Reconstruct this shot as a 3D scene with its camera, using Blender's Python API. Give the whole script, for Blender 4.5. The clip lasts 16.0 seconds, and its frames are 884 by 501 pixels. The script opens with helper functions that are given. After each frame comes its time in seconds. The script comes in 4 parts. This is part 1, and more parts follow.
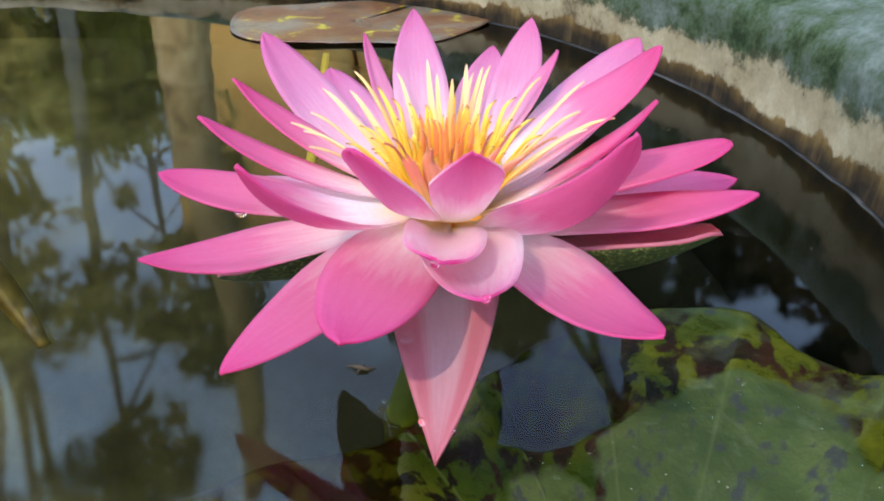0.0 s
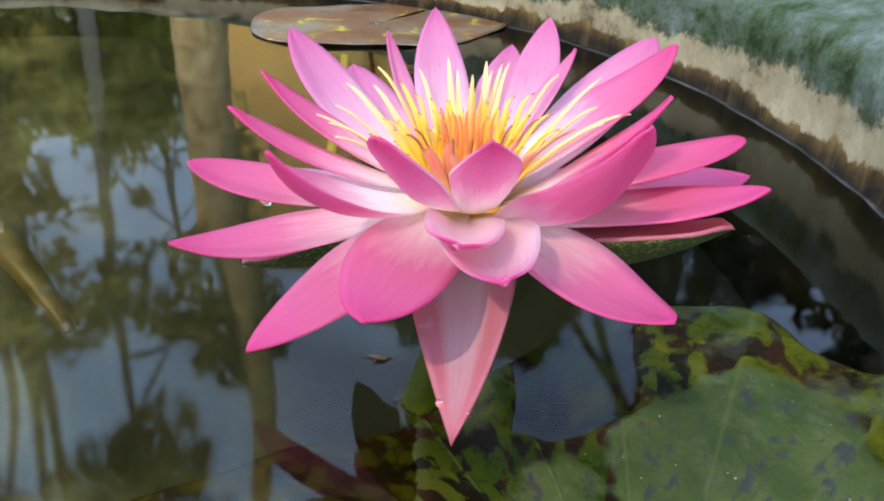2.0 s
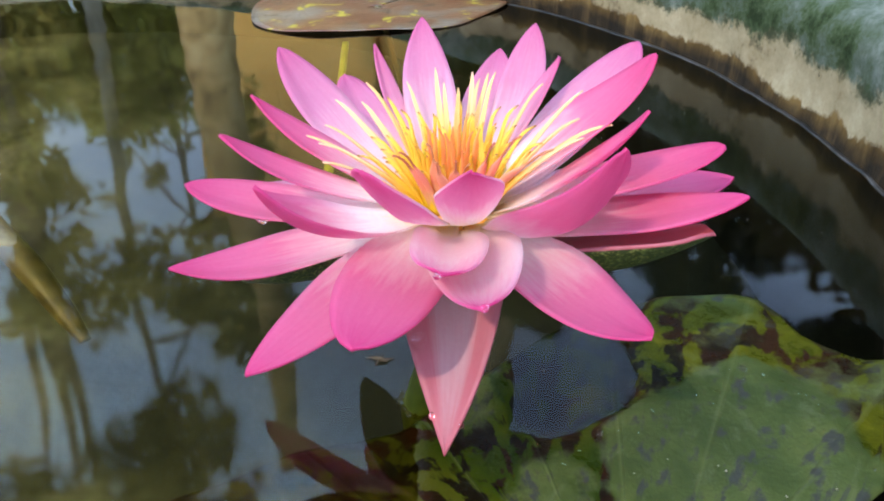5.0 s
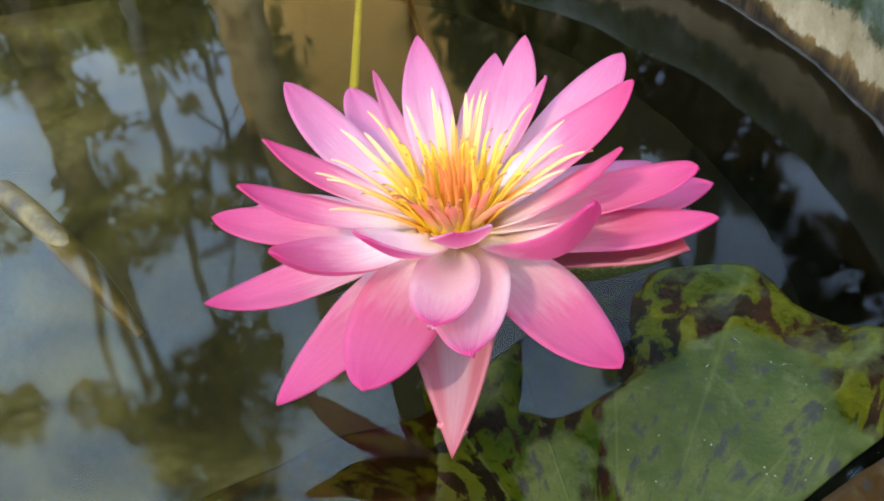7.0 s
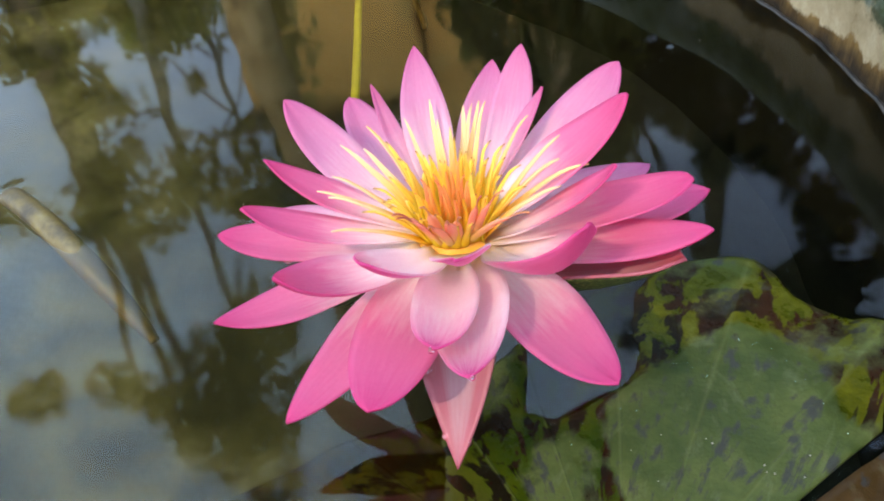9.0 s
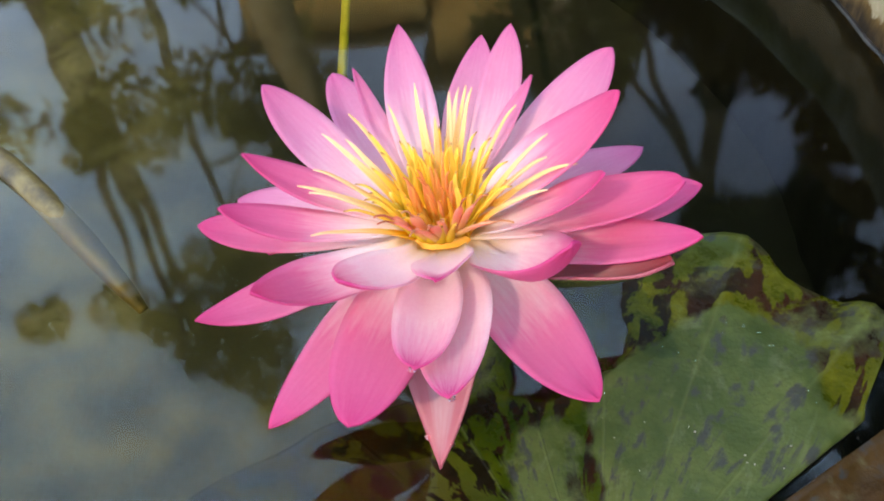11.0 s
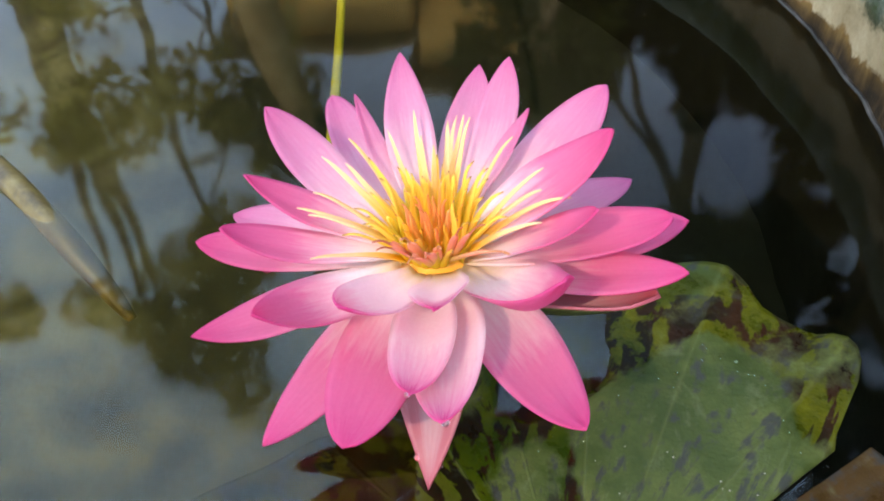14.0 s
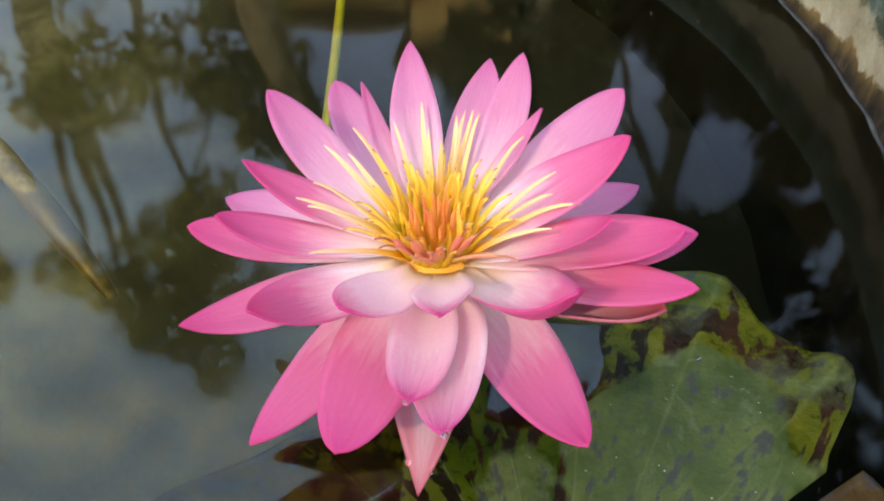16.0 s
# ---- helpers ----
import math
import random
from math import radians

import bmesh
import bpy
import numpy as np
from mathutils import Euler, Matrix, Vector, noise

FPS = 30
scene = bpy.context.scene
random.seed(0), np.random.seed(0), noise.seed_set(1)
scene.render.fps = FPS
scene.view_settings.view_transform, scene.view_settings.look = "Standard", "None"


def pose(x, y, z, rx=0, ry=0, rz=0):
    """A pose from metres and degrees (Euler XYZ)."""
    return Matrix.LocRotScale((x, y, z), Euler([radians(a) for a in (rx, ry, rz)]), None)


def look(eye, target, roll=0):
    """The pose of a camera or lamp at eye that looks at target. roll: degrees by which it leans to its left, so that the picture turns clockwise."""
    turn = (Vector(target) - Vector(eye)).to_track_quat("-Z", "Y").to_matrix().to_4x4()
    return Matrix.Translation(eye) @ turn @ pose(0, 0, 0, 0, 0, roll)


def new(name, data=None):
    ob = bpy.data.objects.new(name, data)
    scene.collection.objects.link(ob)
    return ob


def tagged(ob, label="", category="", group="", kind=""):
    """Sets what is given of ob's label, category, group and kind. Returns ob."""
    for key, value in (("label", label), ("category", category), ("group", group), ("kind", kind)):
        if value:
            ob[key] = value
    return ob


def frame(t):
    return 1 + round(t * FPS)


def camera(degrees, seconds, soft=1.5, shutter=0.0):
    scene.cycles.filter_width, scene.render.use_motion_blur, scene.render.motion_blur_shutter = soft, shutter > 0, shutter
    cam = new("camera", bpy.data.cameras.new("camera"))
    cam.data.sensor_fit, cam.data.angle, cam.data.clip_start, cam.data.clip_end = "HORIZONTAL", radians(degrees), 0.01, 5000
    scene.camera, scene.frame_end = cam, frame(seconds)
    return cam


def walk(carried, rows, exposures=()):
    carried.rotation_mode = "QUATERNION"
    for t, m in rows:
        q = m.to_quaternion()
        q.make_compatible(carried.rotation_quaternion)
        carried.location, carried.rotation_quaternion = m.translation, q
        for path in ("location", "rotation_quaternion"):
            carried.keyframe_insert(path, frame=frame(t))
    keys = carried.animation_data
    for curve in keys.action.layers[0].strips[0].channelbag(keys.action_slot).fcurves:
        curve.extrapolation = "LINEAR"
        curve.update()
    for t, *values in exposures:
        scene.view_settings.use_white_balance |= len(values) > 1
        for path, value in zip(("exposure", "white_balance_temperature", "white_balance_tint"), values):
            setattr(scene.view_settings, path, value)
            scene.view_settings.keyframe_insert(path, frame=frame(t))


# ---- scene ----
cam = camera(61.59, 16.0, soft=1.9)
PATH = [
    (0, (0.00434, -0.16352, 0.14878), (0.00406, 0.09848, 0.00263), 1.84),
    (0.5, (0.00387, -0.16375, 0.14933), (0.00354, 0.09805, 0.00283), 1.82),
    (1, (0.00434, -0.16628, 0.14792), (0.00039, 0.09622, 0.00274), 1.71),
    (1.5, (0.00320, -0.16976, 0.14797), (-0.00228, 0.09306, 0.00343), 2.28),
    (2, (0.00307, -0.17017, 0.14801), (-0.00230, 0.09271, 0.00356), 2.28),
    (2.5, (0.00149, -0.17086, 0.14740), (-0.00286, 0.09231, 0.00345), 2.63),
    (3, (0.00177, -0.17352, 0.14577), (-0.00370, 0.09071, 0.00381), 3.11),
    (3.5, (0.00100, -0.17284, 0.14613), (-0.00359, 0.09128, 0.00393), 3.18),
    (4, (0.00167, -0.17213, 0.14615), (-0.00272, 0.09190, 0.00378), 2.87),
    (6.5, (0.02053, -0.16644, 0.19389), (-0.00498, 0.07069, 0.01192), -6.15),
    (7, (0.02103, -0.16875, 0.19693), (-0.00654, 0.06572, 0.01183), -6.13),
    (7.5, (0.02256, -0.16750, 0.20058), (-0.00783, 0.06438, 0.01267), -7.34),
    (8, (0.02189, -0.17073, 0.20315), (-0.00791, 0.06227, 0.01654), -7.26),
    (8.5, (0.02368, -0.16768, 0.20393), (-0.00829, 0.06208, 0.01370), -7.81),
    (9, (0.02490, -0.16399, 0.20857), (-0.00772, 0.06283, 0.01495), -8.65),
    (11.5, (0.02991, -0.14307, 0.22454), (-0.00311, 0.05882, 0.00510), -9.17),
    (12, (0.02801, -0.14273, 0.22747), (-0.00301, 0.06055, 0.00903), -8.95),
    (12.5, (0.02840, -0.14168, 0.22590), (-0.00197, 0.06118, 0.00698), -8.74),
    (13, (0.02350, -0.14828, 0.22345), (-0.00424, 0.05841, 0.00779), -6.23),
    (13.5, (0.02363, -0.14645, 0.22747), (-0.00267, 0.06009, 0.01148), -6.59),
    (14, (0.02546, -0.14543, 0.22961), (0.00083, 0.06086, 0.01319), -5.51),
    (14.5, (0.02635, -0.14706, 0.22875), (0.00438, 0.05960, 0.01239), -3.52),
    (15, (0.02727, -0.13660, 0.22727), (0.01148, 0.06844, 0.00885), -2.70),
    (15.5, (0.01959, -0.13775, 0.22676), (0.00657, 0.06601, 0.00696), -0.38),
    (16, (0.01832, -0.13766, 0.22754), (0.00218, 0.06451, 0.00648), -0.70),
]
walk(cam, [(t, look(eye, target, roll)) for t, eye, target, roll in PATH], exposures=[(0, -0.68, 6800, 16), (4, -0.60, 6800, 15), (7, -0.63, 7200, 15), (10, -0.70, 7450, 17), (12.5, -0.72, 7550, 18), (15.4, -0.58, 7500, 15), (16, -0.80, 7550, 18)])

# ---- world and sun ----
SUN_TO = Vector((-0.36, -0.61, 0.71)).normalized()
world = bpy.data.worlds.new("sky")
scene.world = world
world.use_nodes = True
wn, wl = world.node_tree.nodes, world.node_tree.links
wn.clear()
sky = wn.new("ShaderNodeTexSky")
sky.sky_type, sky.sun_disc = "NISHITA", False
sky.sun_elevation = math.asin(SUN_TO.z)
sky.sun_rotation = math.atan2(SUN_TO.x, SUN_TO.y)
sky.dust_density, sky.air_density = 2.5, 1.2
bg, wo = wn.new("ShaderNodeBackground"), wn.new("ShaderNodeOutputWorld")
bg.inputs["Strength"].default_value = 1.06
wc, wnoise, wramp, wmix = (wn.new(k) for k in ("ShaderNodeTexCoord", "ShaderNodeTexNoise", "ShaderNodeValToRGB", "ShaderNodeMix"))
wl.new(wc.outputs["Generated"], wnoise.inputs["Vector"])
wnoise.inputs["Scale"].default_value, wnoise.inputs["Detail"].default_value = 5.0, 6.0
wramp.color_ramp.elements[0].position, wramp.color_ramp.elements[1].position = 0.46, 0.70
wl.new(wnoise.outputs["Fac"], wramp.inputs[0])
wmix.data_type = "RGBA"
glow, gramp, gmix, gmul = (wn.new(k) for k in ("ShaderNodeVectorMath", "ShaderNodeValToRGB", "ShaderNodeMath", "ShaderNodeMath"))
glow.operation, gmix.operation, gmul.operation = "DOT_PRODUCT", "MAXIMUM", "MULTIPLY"
wl.new(wc.outputs["Generated"], glow.inputs[0])
glow.inputs[1].default_value = SUN_TO
gramp.color_ramp.elements[0].position, gramp.color_ramp.elements[1].position = 0.0, 0.22
gramp.color_ramp.elements[1].color = (0.9, 0.9, 0.9, 1)
wl.new(glow.outputs["Value"], gramp.inputs[0])
wl.new(wramp.outputs[0], gmul.inputs[0])
gmul.inputs[1].default_value = 0.36
mottle, film = wn.new("ShaderNodeMath"), wn.new("ShaderNodeMath")
mottle.operation, film.operation = "MULTIPLY_ADD", "MULTIPLY"
wl.new(wnoise.outputs["Fac"], mottle.inputs[0])
mottle.inputs[1].default_value, mottle.inputs[2].default_value = 1.5, 0.22
wl.new(mottle.outputs[0], film.inputs[0])
wl.new(gramp.outputs[0], film.inputs[1])
wl.new(film.outputs[0], gmix.inputs[0])
wl.new(gmul.outputs[0], gmix.inputs[1])
wl.new(gmix.outputs[0], wmix.inputs[0])
wl.new(sky.outputs[0], wmix.inputs[6])
wmix.inputs[7].default_value = (3.1, 5.1, 7.5, 1)
wl.new(wmix.outputs[2], bg.inputs[0])
wl.new(bg.outputs[0], wo.inputs[0])

sun = new("sun", bpy.data.lights.new("sun", "SUN"))
sun.data.energy, sun.data.angle, sun.data.color = 4.3, radians(0.53), (1.0, 0.90, 0.74)
sun.matrix_world = look(SUN_TO * 5, (0, 0, 0))


TANK, INNER, RIM = Vector((-0.309, 0.158, 0)), 0.516, 0.048

# ---- materials ----
class Mat:
    """A node material with short ways to add nodes."""

    def __init__(self, name, rough=0.5, **inputs):
        self.m = bpy.data.materials.new(name)
        self.m.use_nodes = True
        self.n, self.l = self.m.node_tree.nodes, self.m.node_tree.links
        self.n.clear()
        self.out = self.n.new("ShaderNodeOutputMaterial")
        self.b = self.n.new("ShaderNodeBsdfPrincipled")
        self.b.inputs["Roughness"].default_value = rough
        for k, v in inputs.items():
            self.b.inputs[k.replace("_", " ")].default_value = v
        self.l.new(self.b.outputs[0], self.out.inputs[0])

    def put(self, socket, value):
        if isinstance(value, bpy.types.NodeSocket):
            self.l.new(value, socket)
        else:
            socket.default_value = value

    def coord(self, what="Object"):
        return self.n.new("ShaderNodeTexCoord").outputs[what]

    def scaled(self, vec, scale):
        node = self.n.new("ShaderNodeMapping")
        self.l.new(vec, node.inputs[0])
        node.inputs["Scale"].default_value = scale
        return node.outputs[0]

    def noise(self, vec, scale, detail=4.0, rough=0.55, distort=0.0):
        node = self.n.new("ShaderNodeTexNoise")
        self.l.new(vec, node.inputs["Vector"])
        for k, v in (("Scale", scale), ("Detail", detail), ("Roughness", rough), ("Distortion", distort)):
            node.inputs[k].default_value = v
        return node.outputs["Fac"]

    def ramp(self, fac, *stops):
        node = self.n.new("ShaderNodeValToRGB")
        els = node.color_ramp.elements
        while len(els) < len(stops):
            els.new(0.5)
        for e, (p, c) in zip(els, stops):
            e.position, e.color = p, (*c, 1) if len(c) == 3 else c
        self.l.new(fac, node.inputs[0])
        return node.outputs[0]

    def mix(self, fac, a, b, mode="MIX"):
        node = self.n.new("ShaderNodeMix")
        node.data_type, node.blend_type = "RGBA", mode
        self.put(node.inputs[0], fac)
        for i, v in ((6, a), (7, b)):
            self.put(node.inputs[i], (*v, 1) if isinstance(v, tuple) and len(v) == 3 else v)
        return node.outputs[2]

    def math(self, op, a, b=0.0):
        node = self.n.new("ShaderNodeMath")
        node.operation = op
        self.put(node.inputs[0], a)
        self.put(node.inputs[1], b)
        return node.outputs[0]

    def xyz(self, vec):
        node = self.n.new("ShaderNodeSeparateXYZ")
        self.l.new(vec, node.inputs[0])
        return node.outputs

    def random(self):
        return self.n.new("ShaderNodeObjectInfo").outputs["Random"]

    def island(self):
        return self.n.new("ShaderNodeNewGeometry").outputs["Random Per Island"]

    def color(self, value):
        self.put(self.b.inputs["Base Color"], value)
        return self

    def bump(self, height, strength=0.3, distance=0.001):
        node = self.n.new("ShaderNodeBump")
        node.inputs["Strength"].default_value, node.inputs["Distance"].default_value = strength, distance
        self.l.new(height, node.inputs["Height"])
        self.l.new(node.outputs[0], self.b.inputs["Normal"])
        return self

    def translucent(self, color, fac):
        t = self.n.new("ShaderNodeBsdfTranslucent")
        self.put(t.inputs[0], color)
        mix = self.n.new("ShaderNodeMixShader")
        mix.inputs[0].default_value = fac
        self.l.new(self.b.outputs[0], mix.inputs[1])
        self.l.new(t.outputs[0], mix.inputs[2])
        self.l.new(mix.outputs[0], self.out.inputs[0])
        return self


def petal_material(name, base, mid, tip, glow=0.60, flank=0.0, white=0.25, heart=(1.0, 0.90, 0.62)):
    m = Mat(name, 0.42, Specular_IOR_Level=0.35)
    uv = m.coord("UV")
    s = m.xyz(uv)[0]
    wobble = m.noise(m.scaled(uv, (2.0, 5.0, 1.0)), 3.0, 3)
    along = m.math("ADD", s, m.math("MULTIPLY", m.math("SUBTRACT", wobble, 0.5), 0.25))
    col = m.ramp(along, (0.0, heart), (0.13, base), (white, base), (white + 0.33, mid), (0.97, tip))
    veins = m.noise(m.scaled(uv, (1.2, 26.0, 1.0)), 2.0, 3, 0.6)
    col = m.mix(m.math("MULTIPLY", veins, m.ramp(s, (0.15, (0.05,) * 3), (0.65, (0.34,) * 3))), col, m.mix(0.6, col, tip), "MIX")
    across = m.math("ABSOLUTE", m.math("SUBTRACT", m.xyz(uv)[1], 0.5))
    rim = m.math("MULTIPLY", m.math("POWER", m.math("MULTIPLY", across, 2.0), 14.0), m.math("MULTIPLY", s, 0.3))
    col = m.mix(rim, col, (tip[0] * 0.92, tip[1] * 0.55, tip[2] * 0.85))
    if flank:
        col = m.mix(m.ramp(m.math("ADD", across, m.math("MULTIPLY", m.math("SUBTRACT", veins, 0.5), 0.16)), (0.17, (0, 0, 0)), (0.30, (flank,) * 3)), col, tip)
    fine = m.noise(m.coord("Object"), 900.0, 3)
    col = m.mix(0.12, col, m.ramp(fine, (0.3, (0.75, 0.35, 0.6)), (0.7, (1.0, 0.85, 0.95))), "MULTIPLY")
    m.color(col)
    m.bump(m.math("ADD", veins, m.math("MULTIPLY", fine, 0.35)), 0.22, 0.0005)
    return m.translucent(col, glow).m


PINK = petal_material("pink_petal", (1.0, 0.93, 0.88), (0.85, 0.258, 0.43), (0.78, 0.092, 0.29), white=0.19)
PINK_PALE = petal_material("white_based_pink_petal", (1.0, 0.95, 0.88), (0.89, 0.34, 0.51), (0.78, 0.10, 0.31), white=0.54)
PINK_BACK = petal_material("pink_petal_underside", (1.0, 0.84, 0.82), (0.85, 0.26, 0.43), (0.77, 0.105, 0.295), 0.60, white=0.16)
LILAC = petal_material("lilac_pink_petal", (0.98, 0.84, 0.86), (0.81, 0.39, 0.56), (0.73, 0.18, 0.39), white=0.26)
SEPAL_IN = petal_material("sepal_inside", (0.40, 0.31, 0.29), (0.37, 0.21, 0.22), (0.34, 0.065, 0.085), 0.08, 0.75, heart=(0.45, 0.36, 0.28))


def sepal_out_material():
    m = Mat("sepal_outside", 0.5)
    n = m.noise(m.coord(), 900.0, 4, 0.7)
    m.color(m.ramp(n, (0.40, (0.016, 0.028, 0.006)), (0.54, (0.045, 0.055, 0.010)), (0.62, (0.20, 0.20, 0.06))))
    return m.bump(n, 0.5, 0.0006).m


SEPAL_OUT = sepal_out_material()


def plain(name, stops, scale, rough=0.6, bump=0.3, dist=0.001, detail=5, spec=0.5):
    m = Mat(name, rough, Specular_IOR_Level=spec)
    v = m.coord()
    n = m.noise(v, scale, detail, 0.6)
    big = m.noise(v, scale * 0.17, 3)
    mixed = m.math("ADD", m.math("MULTIPLY", n, 0.6), m.math("MULTIPLY", big, 0.4))
    m.color(m.ramp(mixed, *stops))
    return m.bump(n, bump, dist).m


def stamen_material(name, base, mid, tip, tip_at=0.93, mid_at=0.60):
    m = Mat(name, 0.45, Specular_IOR_Level=0.3)
    uv = m.coord("UV")
    s = m.xyz(uv)[0]
    col = m.ramp(s, (0.12, base), (mid_at, mid), (tip_at, mid), (tip_at + 0.06, tip))
    n = m.noise(m.scaled(uv, (2.0, 8.0, 1.0)), 3.0, 3)
    col = m.mix(m.math("MULTIPLY", n, 0.25), col, m.mix(0.5, col, base))
    col = m.mix(m.math("MULTIPLY", m.random(), 0.3), col, base)
    m.color(col)
    m.bump(n, 0.2, 0.0003)
    return m.translucent(col, 0.40).m


STAMEN_YELLOW = stamen_material("yellow_stamen", (1.0, 0.65, 0.05), (1.0, 0.71, 0.40), (0.92, 0.56, 0.42))
HEART_YELLOW = plain("flower_heart_yellow", [(0.3, (0.95, 0.40, 0.03)), (0.7, (1.0, 0.54, 0.07))], 400.0, 0.5, 0.2, 0.0004)
STAMEN_BOWL = stamen_material("stamen_base", (1.0, 0.70, 0.06), (1.0, 0.80, 0.12), (1.0, 0.84, 0.30))
STAMEN_GOLD = stamen_material("golden_stamen", (1.0, 0.74, 0.05), (1.0, 0.72, 0.14), (0.36, 0.10, 0.08))
STAMEN_ORANGE = stamen_material("orange_stamen", (1.0, 0.72, 0.06), (1.0, 0.64, 0.10), (0.66, 0.18, 0.09))
STAMEN_CORAL = stamen_material("coral_stamen", (1.0, 0.72, 0.28), (0.95, 0.35, 0.27), (0.56, 0.11, 0.08), 0.66, 0.45)
STAMEN_RED = stamen_material("red_stamen", (1.0, 0.68, 0.07), (0.97, 0.40, 0.18), (0.90, 0.20, 0.12))


def pad_material():
    m = Mat("lily_pad_leaf", 0.33, Specular_IOR_Level=0.4)
    v, uv = m.coord(), m.coord("UV")
    streak = m.noise(m.scaled(uv, (5.5, 46.0, 1.0)), 2.0, 4, 0.6, 0.4)
    blot, fine = m.noise(v, 85.0, 5, 0.65, 0.3), m.noise(v, 420.0, 4, 0.6)
    large = m.noise(v, 24.0, 4, 0.55)
    wet = m.ramp(m.math("ADD", m.math("MULTIPLY", m.math("SUBTRACT", m.xyz(v)[2], 0.23), 100.0), m.math("ADD", 0.42, m.math("MULTIPLY", blot, 0.16))), (0.63, (1, 1, 1)), (0.68, (0, 0, 0)))
    deep = m.ramp(large, (0.38, (0.006, 0.013, 0.0006)), (0.50, (0.014, 0.024, 0.0008)), (0.62, (0.030, 0.037, 0.0012)))
    outer = m.ramp(m.math("ADD", m.xyz(uv)[0], m.math("MULTIPLY", m.math("SUBTRACT", blot, 0.5), 0.3)), (0.60, (0, 0, 0)), (0.74, (1, 1, 1)))
    lobe = m.ramp(m.xyz(uv)[1], (0.12, (1, 1, 1)), (0.20, (0.15, 0.15, 0.15)))
    algae = m.mix(m.math("MULTIPLY", outer, lobe), deep, m.ramp(blot, (0.35, (0.026, 0.029, 0.001)), (0.65, (0.068, 0.064, 0.002))))
    waxy = m.ramp(m.math("ADD", m.math("MULTIPLY", large, 0.6), m.math("MULTIPLY", blot, 0.4)), (0.40, (0.024, 0.036, 0.008)), (0.50, (0.043, 0.057, 0.013)), (0.60, (0.072, 0.082, 0.021)))
    waxy = m.mix(m.math("MULTIPLY", fine, 0.5), waxy, (0.035, 0.048, 0.014))
    base = m.mix(wet, waxy, algae)
    angle = m.math("FRACT", m.math("MULTIPLY", m.xyz(uv)[1], 19.0))
    vein = m.ramp(m.math("ABSOLUTE", m.math("SUBTRACT", angle, 0.5)), (0.0, (1, 1, 1)), (0.035, (0, 0, 0)))
    base = m.mix(m.math("MULTIPLY", vein, 0.10), base, (0.17, 0.18, 0.07))
    ruddy = m.ramp(m.xyz(uv)[1], (0.88, (0, 0, 0)), (0.96, (0.85, 0.85, 0.85)))
    base = m.mix(ruddy, base, m.mix(blot, (0.010, 0.004, 0.0015), (0.065, 0.021, 0.005)))
    rusty = m.ramp(m.xyz(uv)[1], (0.235, (0, 0, 0)), (0.30, (0.6, 0.6, 0.6)), (0.5, (0.6, 0.6, 0.6)), (0.6, (0, 0, 0)))
    base = m.mix(rusty, base, m.mix(blot, (0.030, 0.014, 0.004), (0.085, 0.060, 0.016)))
    patchy = m.noise(m.scaled(uv, (4.6, 38.0, 1.0)), 2.0, 3, 0.55, 0.5)
    dry_spots = m.ramp(m.math("ADD", m.math("MULTIPLY", streak, 0.6), m.math("MULTIPLY", blot, 0.4)), (0.530, (0, 0, 0)), (0.600, (0.9, 0.9, 0.9)))
    wet_spots = m.ramp(m.math("ADD", m.math("MULTIPLY", patchy, 0.72), m.math("MULTIPLY", blot, 0.28)), (0.490, (0, 0, 0)), (0.525, (0.95, 0.95, 0.95)))
    dark = m.ramp(m.noise(v, 40.0, 3), (0.40, (0.004, 0.0018, 0.001)), (0.62, (0.018, 0.0045, 0.0018)))
    scum = m.ramp(m.noise(m.scaled(uv, (3.0, 9.0, 1.0)), 4.0, 6, 0.75, 0.0), (0.54, (0, 0, 0)), (0.70, (0.30, 0.30, 0.30)))
    base = m.mix(m.math("MULTIPLY", scum, m.math("SUBTRACT", 1.0, wet)), base, (0.13, 0.14, 0.075))
    m.color(m.mix(m.mix(wet, dry_spots, wet_spots), base, m.mix(wet, (0.026, 0.026, 0.024), dark)))
    m.put(m.b.inputs["Specular IOR Level"], m.ramp(wet, (0.0, (0.12,) * 3), (1.0, (0.08,) * 3)))
    m.put(m.b.inputs["Roughness"], m.mix(wet, m.ramp(blot, (0.3, (0.34,) * 3), (0.7, (0.55,) * 3)), m.ramp(blot, (0.3, (0.22,) * 3), (0.7, (0.42,) * 3))))
    m.bump(m.math("ADD", fine, m.math("ADD", m.math("MULTIPLY", large, 3.0), m.math("MULTIPLY", vein, 0.8))), 0.35, 0.001)
    return m.m


